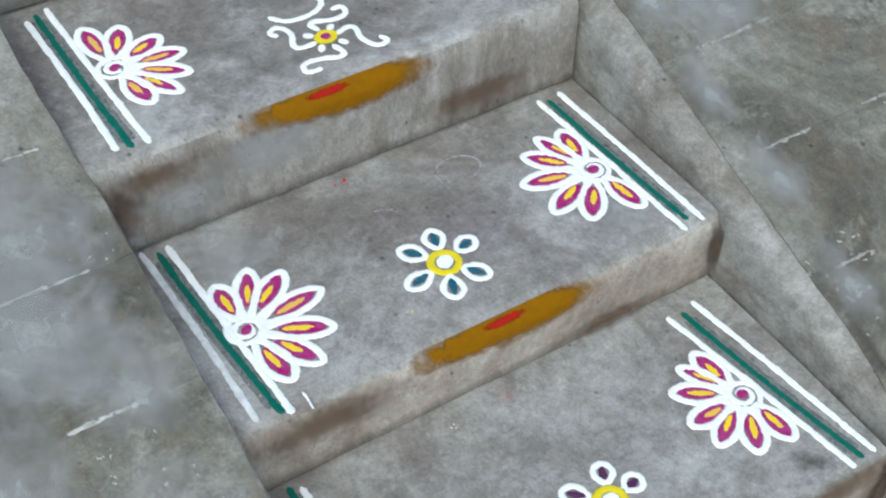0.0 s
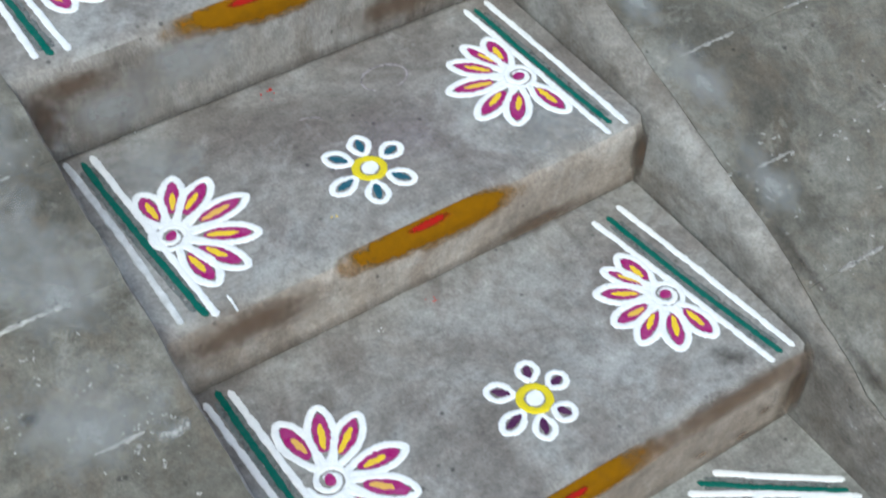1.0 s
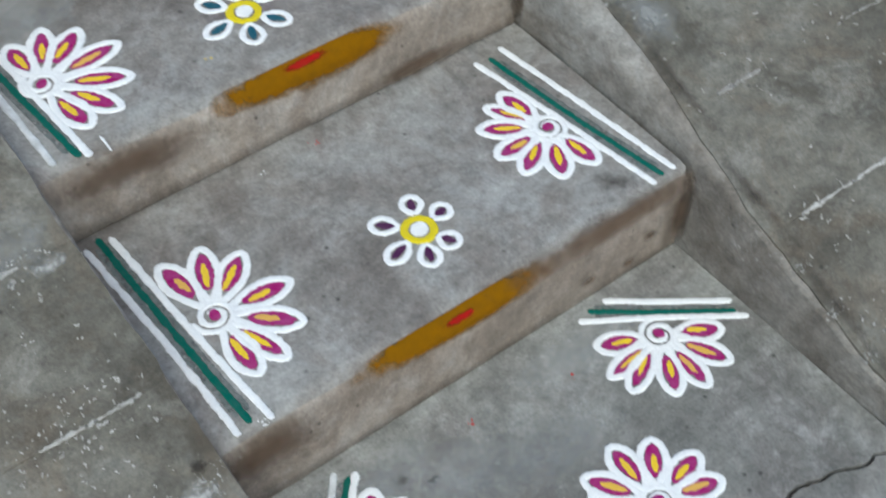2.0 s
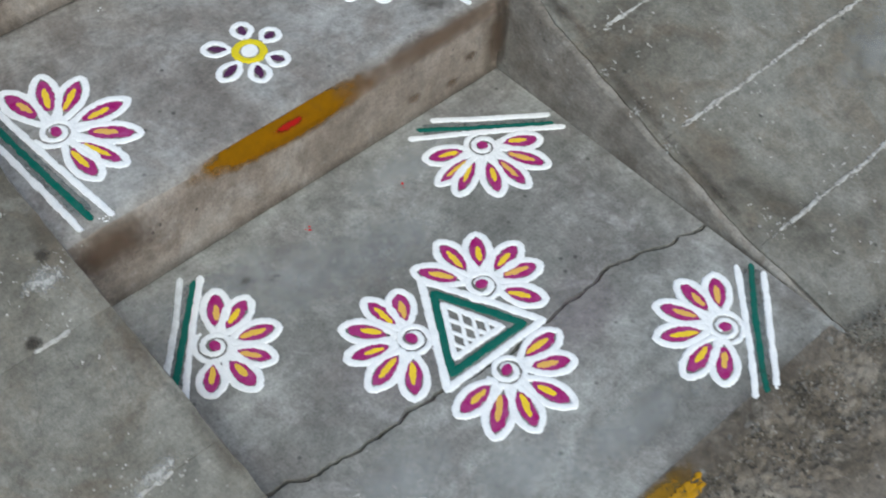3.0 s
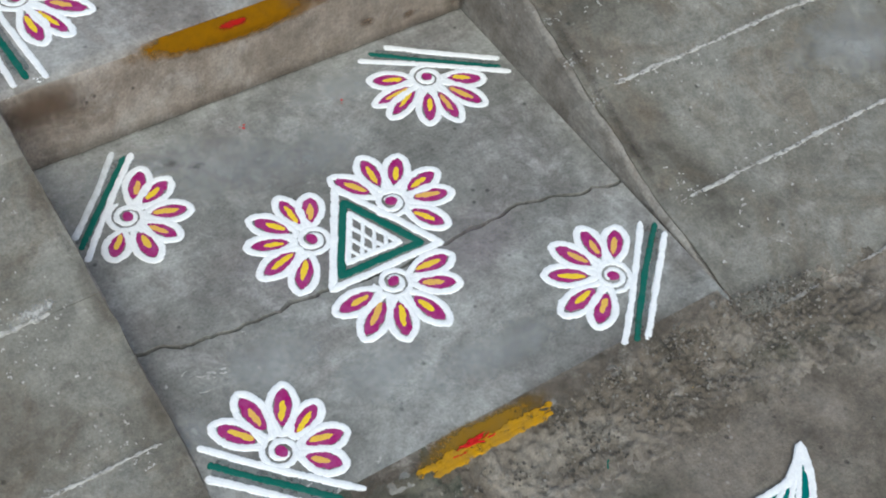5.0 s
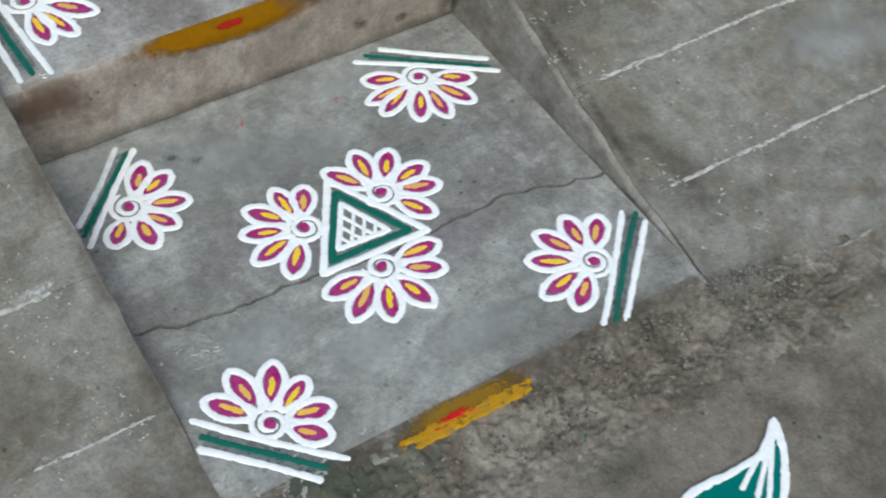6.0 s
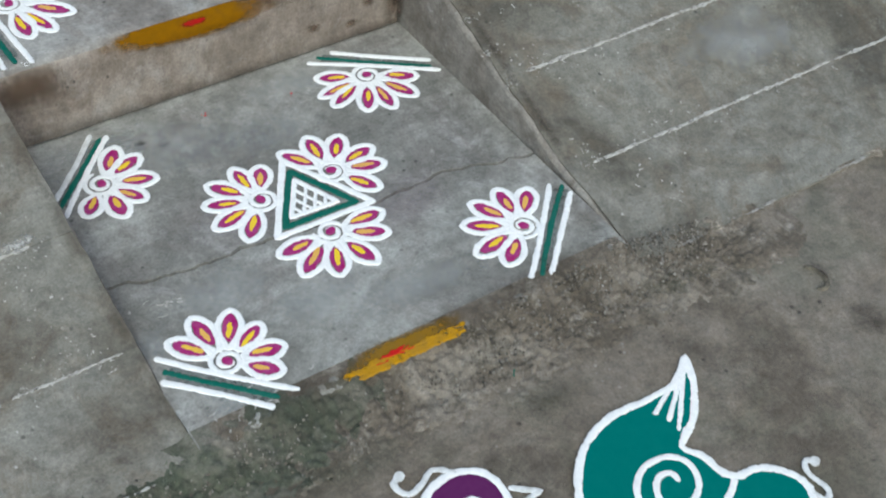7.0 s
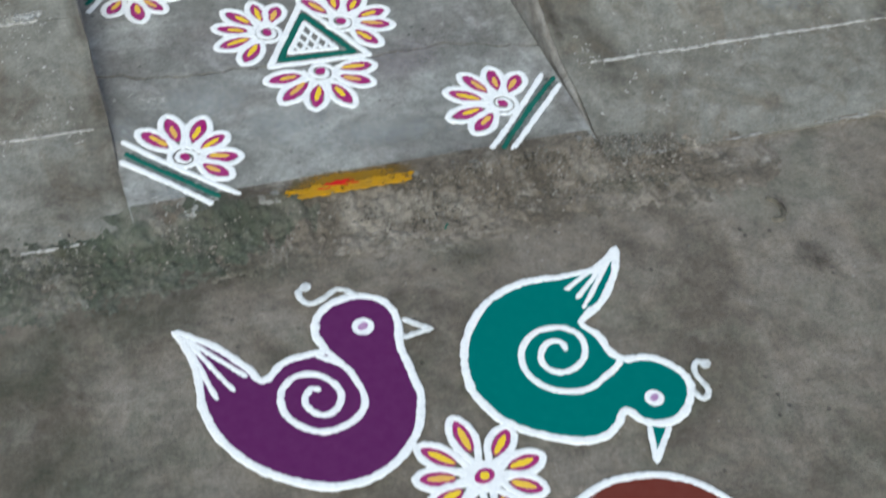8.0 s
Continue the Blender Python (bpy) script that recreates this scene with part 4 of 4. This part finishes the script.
M_STAIN_SHADE = smear_material("brown_stain_and_shade", (0.125, 0.085, 0.058), (0.165, 0.118, 0.085), 0.85, 0.55, 1.2, 34.0)
stain(-0.735, 0.085, 0.0, Z1, -0.003, 0.105)
stain(-0.150, 0.190, 0.0, Z1, -0.004, 0.045)
stain(-0.680, 0.130, Y1, Z2, -0.003, 0.090)
stain(-0.200, 0.090, Y1, Z2, 0.085, 0.136)
stain(-0.205, 0.120, Y2, Z3, 0.080, 0.165)
stain(-0.022, 0.022, 0.0, Z1, 0.012, 0.170)
stain(-0.080, 0.016, 0.0, Z1, 0.072, 0.100)
stain(-0.117, 0.014, 0.0, Z1, 0.108, 0.132)
stain(-0.197, 0.016, 0.0, Z1, 0.092, 0.118)


def front_smear():
    e = thing("turmeric_smear", -0.435, -0.705, 0.0, "bright turmeric powder with red flecks on the landing's worn edge", "smear", "turmeric smears")
    rnd = random.Random(5)
    for k in range(3):
        bm = bmesh.new()
        x0, x1 = -0.110 + rnd.uniform(0, 0.03), 0.118 - rnd.uniform(0, 0.03)
        y0 = -0.014 + 0.0062 * k
        n = 30
        pts = [Vector((x0 + (x1 - x0) * i / n, y0 + 0.0035 * noise.noise(Vector((i * 0.35, k * 3.1, 2))))) for i in range(n + 1)]
        ribbon(bm, pts, rnd.uniform(0.0070, 0.0090), 0.0012, rough=0.9, z=0.0026, crumb=0.0025)
        part("turmeric", bm, M_TURM_BRIGHT, e, "bright yellow turmeric powder")
    for k in range(12):
        bm = bmesh.new()
        a = Vector((-0.056 + 0.0050 * k, rnd.gauss(0.001, 0.0045)))
        d = Vector((rnd.uniform(0.006, 0.024), rnd.uniform(-0.006, 0.007)))
        ribbon(bm, [a + d * i / 5 for i in range(6)], rnd.uniform(0.0020, 0.0044), 0.0016, rough=0.8, z=0.0034, crumb=0.0018)
        part("vermilion", bm, M_RED, e, "red vermilion fleck")


M_TURM_BRIGHT = powder("bright_turmeric_powder", (0.50, 0.25, 0.006), (0.34, 0.19, 0.03), 0.9, 0.6, 0.80)
front_smear()


# ---- small marks and loose bits ----
M_SCUFFED = powder("crumbled_lime", (0.50, 0.49, 0.46), (0.28, 0.27, 0.25), 0.9, 0.7)
def fleck(bm, x, y, z, r, rnd):
    patch(bm, [Vector((x, y)) + q * rnd.uniform(0.75, 1.2) for q in oval(0, 0, r, r * rnd.uniform(0.3, 0.9), rnd.uniform(0, 3), 8)], 0.0010, z + 0.0004)


def flecks(name, spots, material, label, seed, r0, r1):
    rnd = random.Random(seed)
    bm = bmesh.new()
    for x, y, z, n, spread in spots:
        for _ in range(n):
            fx, fy = x + rnd.gauss(0, spread), y + rnd.gauss(0, spread * 0.6)
            fleck(bm, fx, fy, ramp_z(fy) + 0.0014 if z is None else z, r0 + (r1 - r0) * rnd.random() ** 2, rnd)
    tagged(mesh_ob(name, bm, material), label, "flecks", kind="stuff")


flecks("red_flecks", [(-0.456, 0.755, Z2, 9, 0.012), (-0.403, 0.368, Z1, 4, 0.005), (-0.455, -0.059, 0.0, 3, 0.005), (-0.408, -0.763, ZG, 3, 0.004), (-0.30, -0.075, 0.0, 2, 0.02)],
       M_RED, "red vermilion flecks scattered on the cement", 4, 0.0010, 0.0027)
flecks("yellow_flecks", [(-0.136, -0.771, ZG, 3, 0.004), (-0.20, -0.745, ZG + 0.004, 3, 0.012), (-0.505, 0.473, Z2, 2, 0.003)],
       M_YELLOW, "yellow powder flecks scattered on the cement", 6, 0.0012, 0.0026)
flecks("lime_chips", [(-0.499, 0.358, Z1, 3, 0.004), (-0.722, 0.012, Z1, 6, 0.009), (-0.66, 0.79, Z2, 2, 0.01)],
       M_WHITE, "white chips of lime powder on the steps", 8, 0.0010, 0.0030)


flecks("lime_flecks", [(-0.835, -0.035, None, 90, 0.026), (-0.90, -0.305, None, 70, 0.045), (-0.88, -0.50, None, 40, 0.04), (-0.88, 0.29, None, 24, 0.05), (-0.93, 0.12, None, 50, 0.07), (-0.88, 0.66, None, 12, 0.05), (0.06, -0.523, None, 34, 0.016), (0.012, -0.20, None, 30, 0.007), (0.012, -0.27, None, 40, 0.008), (0.012, -0.34, None, 34, 0.008), (0.09, -0.325, None, 24, 0.02)],
       M_SCUFFED, "crumbled white lime flecks along the ramp joints", 31, 0.0005, 0.0019)


def lime_scuffs(name, inner, s, joints, count, wide, seed):
    """Short whitish scuffs lying along the ramp's fall."""
    rnd = random.Random(seed)
    bm = bmesh.new()
    made = 0
    while made < count:
        x, y = inner + s * abs(rnd.gauss(0.05, wide)) + s * 0.03, rnd.uniform(-0.66, 0.45)
        if rnd.random() < 0.5:
            y = rnd.choice(joints[1:6]) + rnd.gauss(0, 0.022)
        if noise.noise(Vector((x * 6, y * 6, seed))) < rnd.uniform(-0.15, 0.45):
            continue
        made += 1
        ln, turn = rnd.uniform(0.001, 0.009), rnd.gauss(-0.3, 0.9)
        for _ in range(rnd.randint(2, 6)):
            u = ln * (rnd.random() - 0.5)
            fleck(bm, x + math.cos(turn) * u + rnd.gauss(0, 0.0009), y + math.sin(turn) * u + rnd.gauss(0, 0.0009), 0.0, rnd.uniform(0.0005, 0.0017), rnd)
    for v in bm.verts:
        v.co.z += ramp_z(v.co.y) + 0.0012
    tagged(mesh_ob(name, bm, M_SCUFF), "whitish scuffs and lime chips on the ramp", "scuffs", kind="stuff")


M_SCUFF = powder("chalky_scuff", (0.52, 0.51, 0.48), (0.28, 0.27, 0.25), 1.0, 0.8)
lime_scuffs("ramp_scuffs", XL, -1, JOINTS_L, 230, 0.15, 11)
lime_scuffs("ramp_scuffs", XR, 1, JOINTS_R, 180, 0.30, 23)


def loose_marks():
    rnd = random.Random(2)
    bm = bmesh.new()
    ribbon(bm, curve([(0, 0.0155), (0.0006, 0.004), (0, -0.0155)], 5), 0.0030, 0.0012)
    ob = mesh_ob("powder_drip", bm, M_WHITE)
    ob.location = (-0.693, 0.411, Z2)
    tagged(ob, "short white powder drip beside a border line", "powder mark")
    bm = bmesh.new()
    ribbon(bm, [Vector((0.038 * math.cos(a * 0.1), 0.028 * math.sin(a * 0.1))) for a in range(-14, 40)], 0.0030, 0.0006, rough=0.6)
    ob = mesh_ob("chalk_ring", bm, M_PALECHALK)
    ob.location = (-0.287, 0.690, Z2)
    tagged(ob, "faint rubbed-out chalk ring on the cement step", "chalk mark")
    bm = bmesh.new()
    ribbon(bm, [Vector((0.030 * math.cos(a * 0.1), 0.022 * math.sin(a * 0.1))) for a in range(2, 17)], 0.0034, 0.0006, rough=0.6)
    ob = mesh_ob("chalk_arc", bm, M_PALECHALK)
    ob.location = (-0.445, 0.652, Z2)
    tagged(ob, "faint rubbed-out chalk arc on the cement step", "chalk mark")
    bm = bmesh.new()
    ribbon(bm, [Vector((0.019 * math.cos(a * 0.1), 0.026 * math.sin(a * 0.1))) for a in range(-22, 14)], 0.0080, 0.0050, rough=0.5, z=-0.001)
    ob = mesh_ob("cement_ridge", bm, M_GROUND, smooth=True)
    ob.location = (0.232, -0.900, ZG - 0.003)
    tagged(ob, "curved raised ridge in the worn cement ground", "ridge")
    for x, y, a in ((-0.350, -0.763, 0.2), (-0.305, -0.816, 1.8)):
        bm = bmesh.new()
        ribbon(bm, [Vector((0.011 * math.cos(a + i * 0.12) - 0.011 * math.cos(a), 0.011 * math.sin(a + i * 0.12))) for i in range(12)], 0.0028, 0.0018)
        ob = mesh_ob("dry_bit", bm, M_DRYLEAF if a < 1 else M_GREEN)
        ob.location = (x, y, ZG)
        tagged(ob, "tiny curled yellow-green scrap lying on the ground" if a < 1 else "tiny green powder streak on the ground", "scrap")


M_PALECHALK = powder("rubbed_chalk", (0.40, 0.36, 0.38), (0.28, 0.25, 0.25), 1.0, 0.8, 0.6)
M_DRYLEAF = powder("dry_leaf", (0.42, 0.38, 0.10), (0.30, 0.26, 0.08), 0.6, 0.4)
loose_marks()


def smudge(x, y, z, a, b, turn, mat, label, seed, tilt=0.0):
    """A flat rubbed patch on the floor, thin and ragged towards its rim."""
    bm = bmesh.new()
    layer = bm.verts.layers.float.new("thin")
    nr, na = 8, 40
    mid = bm.verts.new((0, 0, 0.0003))
    mid[layer] = 0.66
    rings = []
    for i in range(1, nr + 1):
        ring = []
        for k in range(na):
            t = 2 * math.pi * k / na
            r = i / nr * (1 + 0.30 * noise.noise(Vector((math.cos(t) * 1.4, math.sin(t) * 1.4, seed))))
            v = bm.verts.new((a * r * math.cos(t), b * r * math.sin(t), 0.0003))
            v[layer] = 0.66 * max(0.0, 1 - i / nr)
            ring.append(v)
        rings.append(ring)
    for k in range(na):
        bm.faces.new((mid, rings[0][k], rings[0][(k + 1) % na]))
        for i in range(nr - 1):
            bm.faces.new((rings[i][k], rings[i + 1][k], rings[i + 1][(k + 1) % na], rings[i][(k + 1) % na]))
    loose = "powder" in label or "turmeric" in label
    ob = mesh_ob("powder_smudge" if loose else "surface_stain", bm, mat)
    ob.matrix_world = pose(x, y, z, tilt, 0, 0) @ pose(0, 0, 0, 0, 0, turn)
    tagged(ob, label, "smudge" if loose else "stain", kind="stuff")


M_MAUVE = smear_material("mauve_powder_dust", (0.235, 0.165, 0.205), (0.25, 0.20, 0.22), 1.0, 0.42, 1.5, 26.0)
M_HAZE = smear_material("white_powder_haze", (0.415, 0.425, 0.415), (0.36, 0.365, 0.355), 0.8, 0.70, 1.6, 24.0)
M_DIRT_SHADE = smear_material("dirt_and_shade", (0.075, 0.062, 0.050), (0.11, 0.092, 0.075), 0.7, 0.75, 1.2, 40.0)
smudge(-0.26, -0.43, 0.0, 0.13, 0.08, 20, M_MAUVE, "faint mauve powder dust on the cement landing", 1)
smudge(-0.52, -0.33, 0.0, 0.12, 0.10, 0, M_MAUVE, "faint mauve powder dust on the cement landing", 2)
smudge(-0.36, 0.56, Z2, 0.17, 0.10, 10, M_MAUVE, "faint mauve powder dust on the cement step", 3)
smudge(-0.13, 0.50, Z2, 0.12, 0.14, 0, M_HAZE, "faint white powder haze on the cement step", 4)
smudge(-0.67, 0.70, Z2, 0.10, 0.08, 0, M_HAZE, "faint white powder haze on the cement step", 5)
smudge(-0.70, -0.655, 0.0, 0.075, 0.040, -40, M_HAZE, "rubbed white powder smudge near the landing's corner", 6)
smudge(-0.755, -0.50, 0.0, 0.040, 0.050, 0, M_HAZE, "rubbed white powder smudge near the landing's edge", 7)
smudge(-0.50, -0.545, 0.0, 0.11, 0.06, 15, M_HAZE, "faint white powder haze on the cement landing", 8)
smudge(-0.60, -0.06, 0.0, 0.11, 0.05, 5, M_HAZE, "faint white powder haze on the cement landing", 12)
smudge(-0.115, 0.055, Z1, 0.040, 0.028, -30, M_DIRT_SHADE, "dark damp spot on the cement step", 9)
M_WEAR_SHEEN = smear_material("pale_wear_and_sheen", (0.38, 0.39, 0.385), (0.30, 0.305, 0.295), 0.8, 0.80, 1.7, 16.0)
M_SPOT = smear_material("spot_dirt_and_pit_shade", (0.050, 0.044, 0.037), (0.075, 0.065, 0.055), 0.35, 0.85, 0.8, 150.0)
smudge(-0.58, -0.077, 0.0, 0.013, 0.009, 20, M_SPOT, "small dark spot on the cement landing", 10)
smudge(-0.546, -0.101, 0.0, 0.013, 0.008, 10, M_SPOT, "small dark spot on the cement landing", 11)
M_OCHRE = smear_material("ochre_turmeric_dust", (0.26, 0.135, 0.010), (0.22, 0.13, 0.03), 0.30, 0.95)
smudge(-0.435, -0.694, 0.0016, 0.140, 0.027, 0, M_OCHRE, "rubbed ochre turmeric dust on the landing's edge", 21)
# West patches put the slabs' bluish sheen into the colour; east ones are wear.
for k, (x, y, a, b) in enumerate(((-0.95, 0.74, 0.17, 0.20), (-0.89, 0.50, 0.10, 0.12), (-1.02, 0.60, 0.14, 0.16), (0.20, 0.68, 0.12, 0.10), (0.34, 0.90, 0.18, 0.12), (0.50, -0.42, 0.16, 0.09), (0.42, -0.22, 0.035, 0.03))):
    smudge(x, y, ramp_z(y) + 0.0022, a, b, 0, M_WEAR_SHEEN, "pale wear and painted sheen on the ramp's slabs", 40 + k, math.degrees(math.atan(0.35)))
TILT = math.degrees(math.atan(0.35))
M_LIME = smear_material("lime_splash", (0.52, 0.52, 0.50), (0.36, 0.36, 0.34), 0.6, 0.8, 2.6, 70.0)
for k, (x, y, a, b) in enumerate(((-0.838, -0.040, 0.034, 0.022), (-0.868, -0.300, 0.040, 0.012), (-0.845, 0.275, 0.030, 0.014))):
    smudge(x, y, ramp_z(y) + 0.0022, a, b, 10, M_LIME, "splashed white lime patch on the ramp's slabs", 60 + k, TILT)
# Pits are not sunk: the shade inside them is painted as dark spots.
for k, (x, y) in enumerate(((-0.822, -0.012), (-0.893, -0.098), (-0.985, 0.36))):
    smudge(x, y, ramp_z(y) + 0.0024, 0.014, 0.012, 0, M_SPOT, "small dark pit painted flat on the ramp's slabs", 70 + k, TILT)
M_BROWN_DIRT = smear_material("brown_dust", (0.120, 0.097, 0.074), (0.165, 0.138, 0.108), 0.9, 0.62, 1.6, 22.0)
M_GREENISH = smear_material("green_algae", (0.052, 0.070, 0.046), (0.085, 0.095, 0.066), 0.9, 0.50, 1.7, 20.0)
M_BLUE_PLASTER = smear_material("pale_plaster", (0.34, 0.345, 0.345), (0.28, 0.28, 0.275), 0.9, 0.60, 1.4, 20.0)
for k, (x, y, a, b) in enumerate(((-0.10, -0.685, 0.16, 0.045), (-0.30, -0.690, 0.15, 0.035), (-0.58, -0.695, 0.12, 0.030), (-0.03, -0.60, 0.035, 0.10))):
    smudge(x, y, 0.0012, a, b, 0, M_BROWN_DIRT, "brown dust trodden onto the landing's front edge", 80 + k)
for k, (x, y, a, b) in enumerate(((-0.96, -0.44, 0.16, 0.10), (-0.88, -0.62, 0.11, 0.09), (-1.15, -0.30, 0.22, 0.13))):
    smudge(x, y, ramp_z(y) + 0.0026, a, b, 0, M_BROWN_DIRT, "brown dust on the ramp's slabs", 90 + k, TILT if y > -0.5 else math.degrees(math.atan(0.175)))
for k, (x, y, a, b) in enumerate(((-0.80, -0.87, 0.16, 0.07), (-1.02, -0.93, 0.22, 0.13), (-0.62, -0.83, 0.14, 0.05), (-0.93, -1.12, 0.16, 0.15), (0.02, -0.79, 0.10, 0.03), (-0.30, -0.87, 0.09, 0.05))):
    smudge(x, y, ZG + 0.0012, a, b, 0, M_GREENISH, "dull green algae stain on the worn ground", 100 + k)
for k, (x, y, a, b) in enumerate(((-0.66, -0.07, 0.13, 0.07), (-0.52, -0.12, 0.18, 0.09), (-0.40, -0.16, 0.16, 0.06), (-0.62, -0.46, 0.10, 0.06), (-0.25, -0.06, 0.16, 0.05), (-0.35, -0.60, 0.16, 0.05))):
    smudge(x, y, 0.0006, a, b, 0, M_HAZE, "faint white powder haze on the cement landing", 110 + k)
# More of the upper west slabs' sheen, painted as pale patches.
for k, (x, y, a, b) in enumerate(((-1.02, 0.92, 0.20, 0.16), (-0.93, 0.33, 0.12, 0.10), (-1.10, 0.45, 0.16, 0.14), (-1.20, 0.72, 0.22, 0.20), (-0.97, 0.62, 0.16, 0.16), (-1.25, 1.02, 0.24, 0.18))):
    smudge(x, y, ramp_z(y) + 0.0030, a, b, 0, M_WEAR_SHEEN, "pale wear and painted sheen on the ramp's slabs", 120 + k, TILT)


def riser_patch(cx, half, y0, z1, top, drop, mat, label):
    e = thing("plaster_shade_patch", cx, y0, z1, label, "patch", "plaster patches")
    part("plaster", smear_mesh(half, top, drop, 0.0010, 0.2, 1.2), mat, e, smooth=True)


riser_patch(-0.690, 0.085, Y2, Z3, 0.060, 0.165, M_BLUE_PLASTER, "pale grey plaster patch on a cement riser")
riser_patch(-0.560, 0.120, Y2, Z3, 0.020, 0.120, M_BLUE_PLASTER, "pale grey plaster patch on a cement riser")
# Crevice shade of two riser corners, put into dark skins instead of plaster.
riser_patch(-0.014, 0.020, 0.0, Z1, 0.004, 0.165, M_DIRT_SHADE, "dark crevice shade painted in the corner of a cement riser")
riser_patch(-0.014, 0.020, Y1, Z2, 0.004, 0.135, M_DIRT_SHADE, "dark crevice shade painted in the corner of a cement riser")
# Soft shadow band beside the rim, painted as flat dark smudges.
for k, (x, y) in enumerate(((0.020, -0.42), (0.020, -0.26), (0.026, -0.08), (0.044, 0.10))):
    smudge(x, y, ramp_z(y) + 0.0032, 0.018, 0.12, 0, M_DIRT_SHADE, "dark shade band painted along the ramp's worn rim", 150 + k, TILT)
stain(-0.740, 0.070, Y2, Z3, 0.010, 0.080)
stain(-0.785, 0.030, Y2, Z3, 0.020, 0.172)
# This one puts the dark of the corner's crevice into a brown skin.
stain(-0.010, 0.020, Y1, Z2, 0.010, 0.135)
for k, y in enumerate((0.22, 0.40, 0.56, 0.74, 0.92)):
    smudge(0.082 + 0.01 * (k % 2), y, ramp_z(y) + 0.0030, 0.050, 0.11, 0, M_WEAR_SHEEN, "pale worn plaster along the ramp's rim", 130 + k, TILT)
# The ridge's hollow has no depth; its shadow is a flat dark smudge.
smudge(0.252, -0.898, ZG + 0.0012, 0.014, 0.030, 0, M_DIRT_SHADE, "dark shadow painted beside a ridge in the ground", 140)
smudge(0.245, -1.02, ZG + 0.0012, 0.05, 0.07, 20, M_DIRT_SHADE, "dark damp blotch on the worn ground", 141)
for k, y in enumerate((-0.60, -0.46, -0.31, -0.15, 0.02)):
    smudge(rim_west(y) - 0.012, y, ramp_z(y) + 0.0028, 0.020, 0.10, 2, M_BROWN_DIRT, "brown dirt along the ramp's edge beside the landing", 160 + k, TILT if y > -0.5 else math.degrees(math.atan(0.175)))


def chalk_scratches():
    """Faint curled scratches of chalk on the landing's front corner."""
    rnd = random.Random(44)
    bm = bmesh.new()
    for _ in range(26):
        x, y = rnd.gauss(-0.665, 0.055), rnd.choice((rnd.gauss(-0.45, 0.035), rnd.gauss(-0.665, 0.018)))
        if x < -0.755 or y < -0.695:
            continue
        r, a, span = rnd.uniform(0.006, 0.020), rnd.uniform(0, 6.3), rnd.uniform(0.5, 1.8)
        ribbon(bm, [Vector((x + r * math.cos(a + span * i / 9), y + 0.7 * r * math.sin(a + span * i / 9))) for i in range(10)], rnd.uniform(0.0012, 0.0028), 0.0006, rough=0.9)
    tagged(mesh_ob("chalk_scratches", bm, M_SCUFFED), "faint pale chalk scratches on the cement landing", "scratches", kind="stuff")


chalk_scratches()
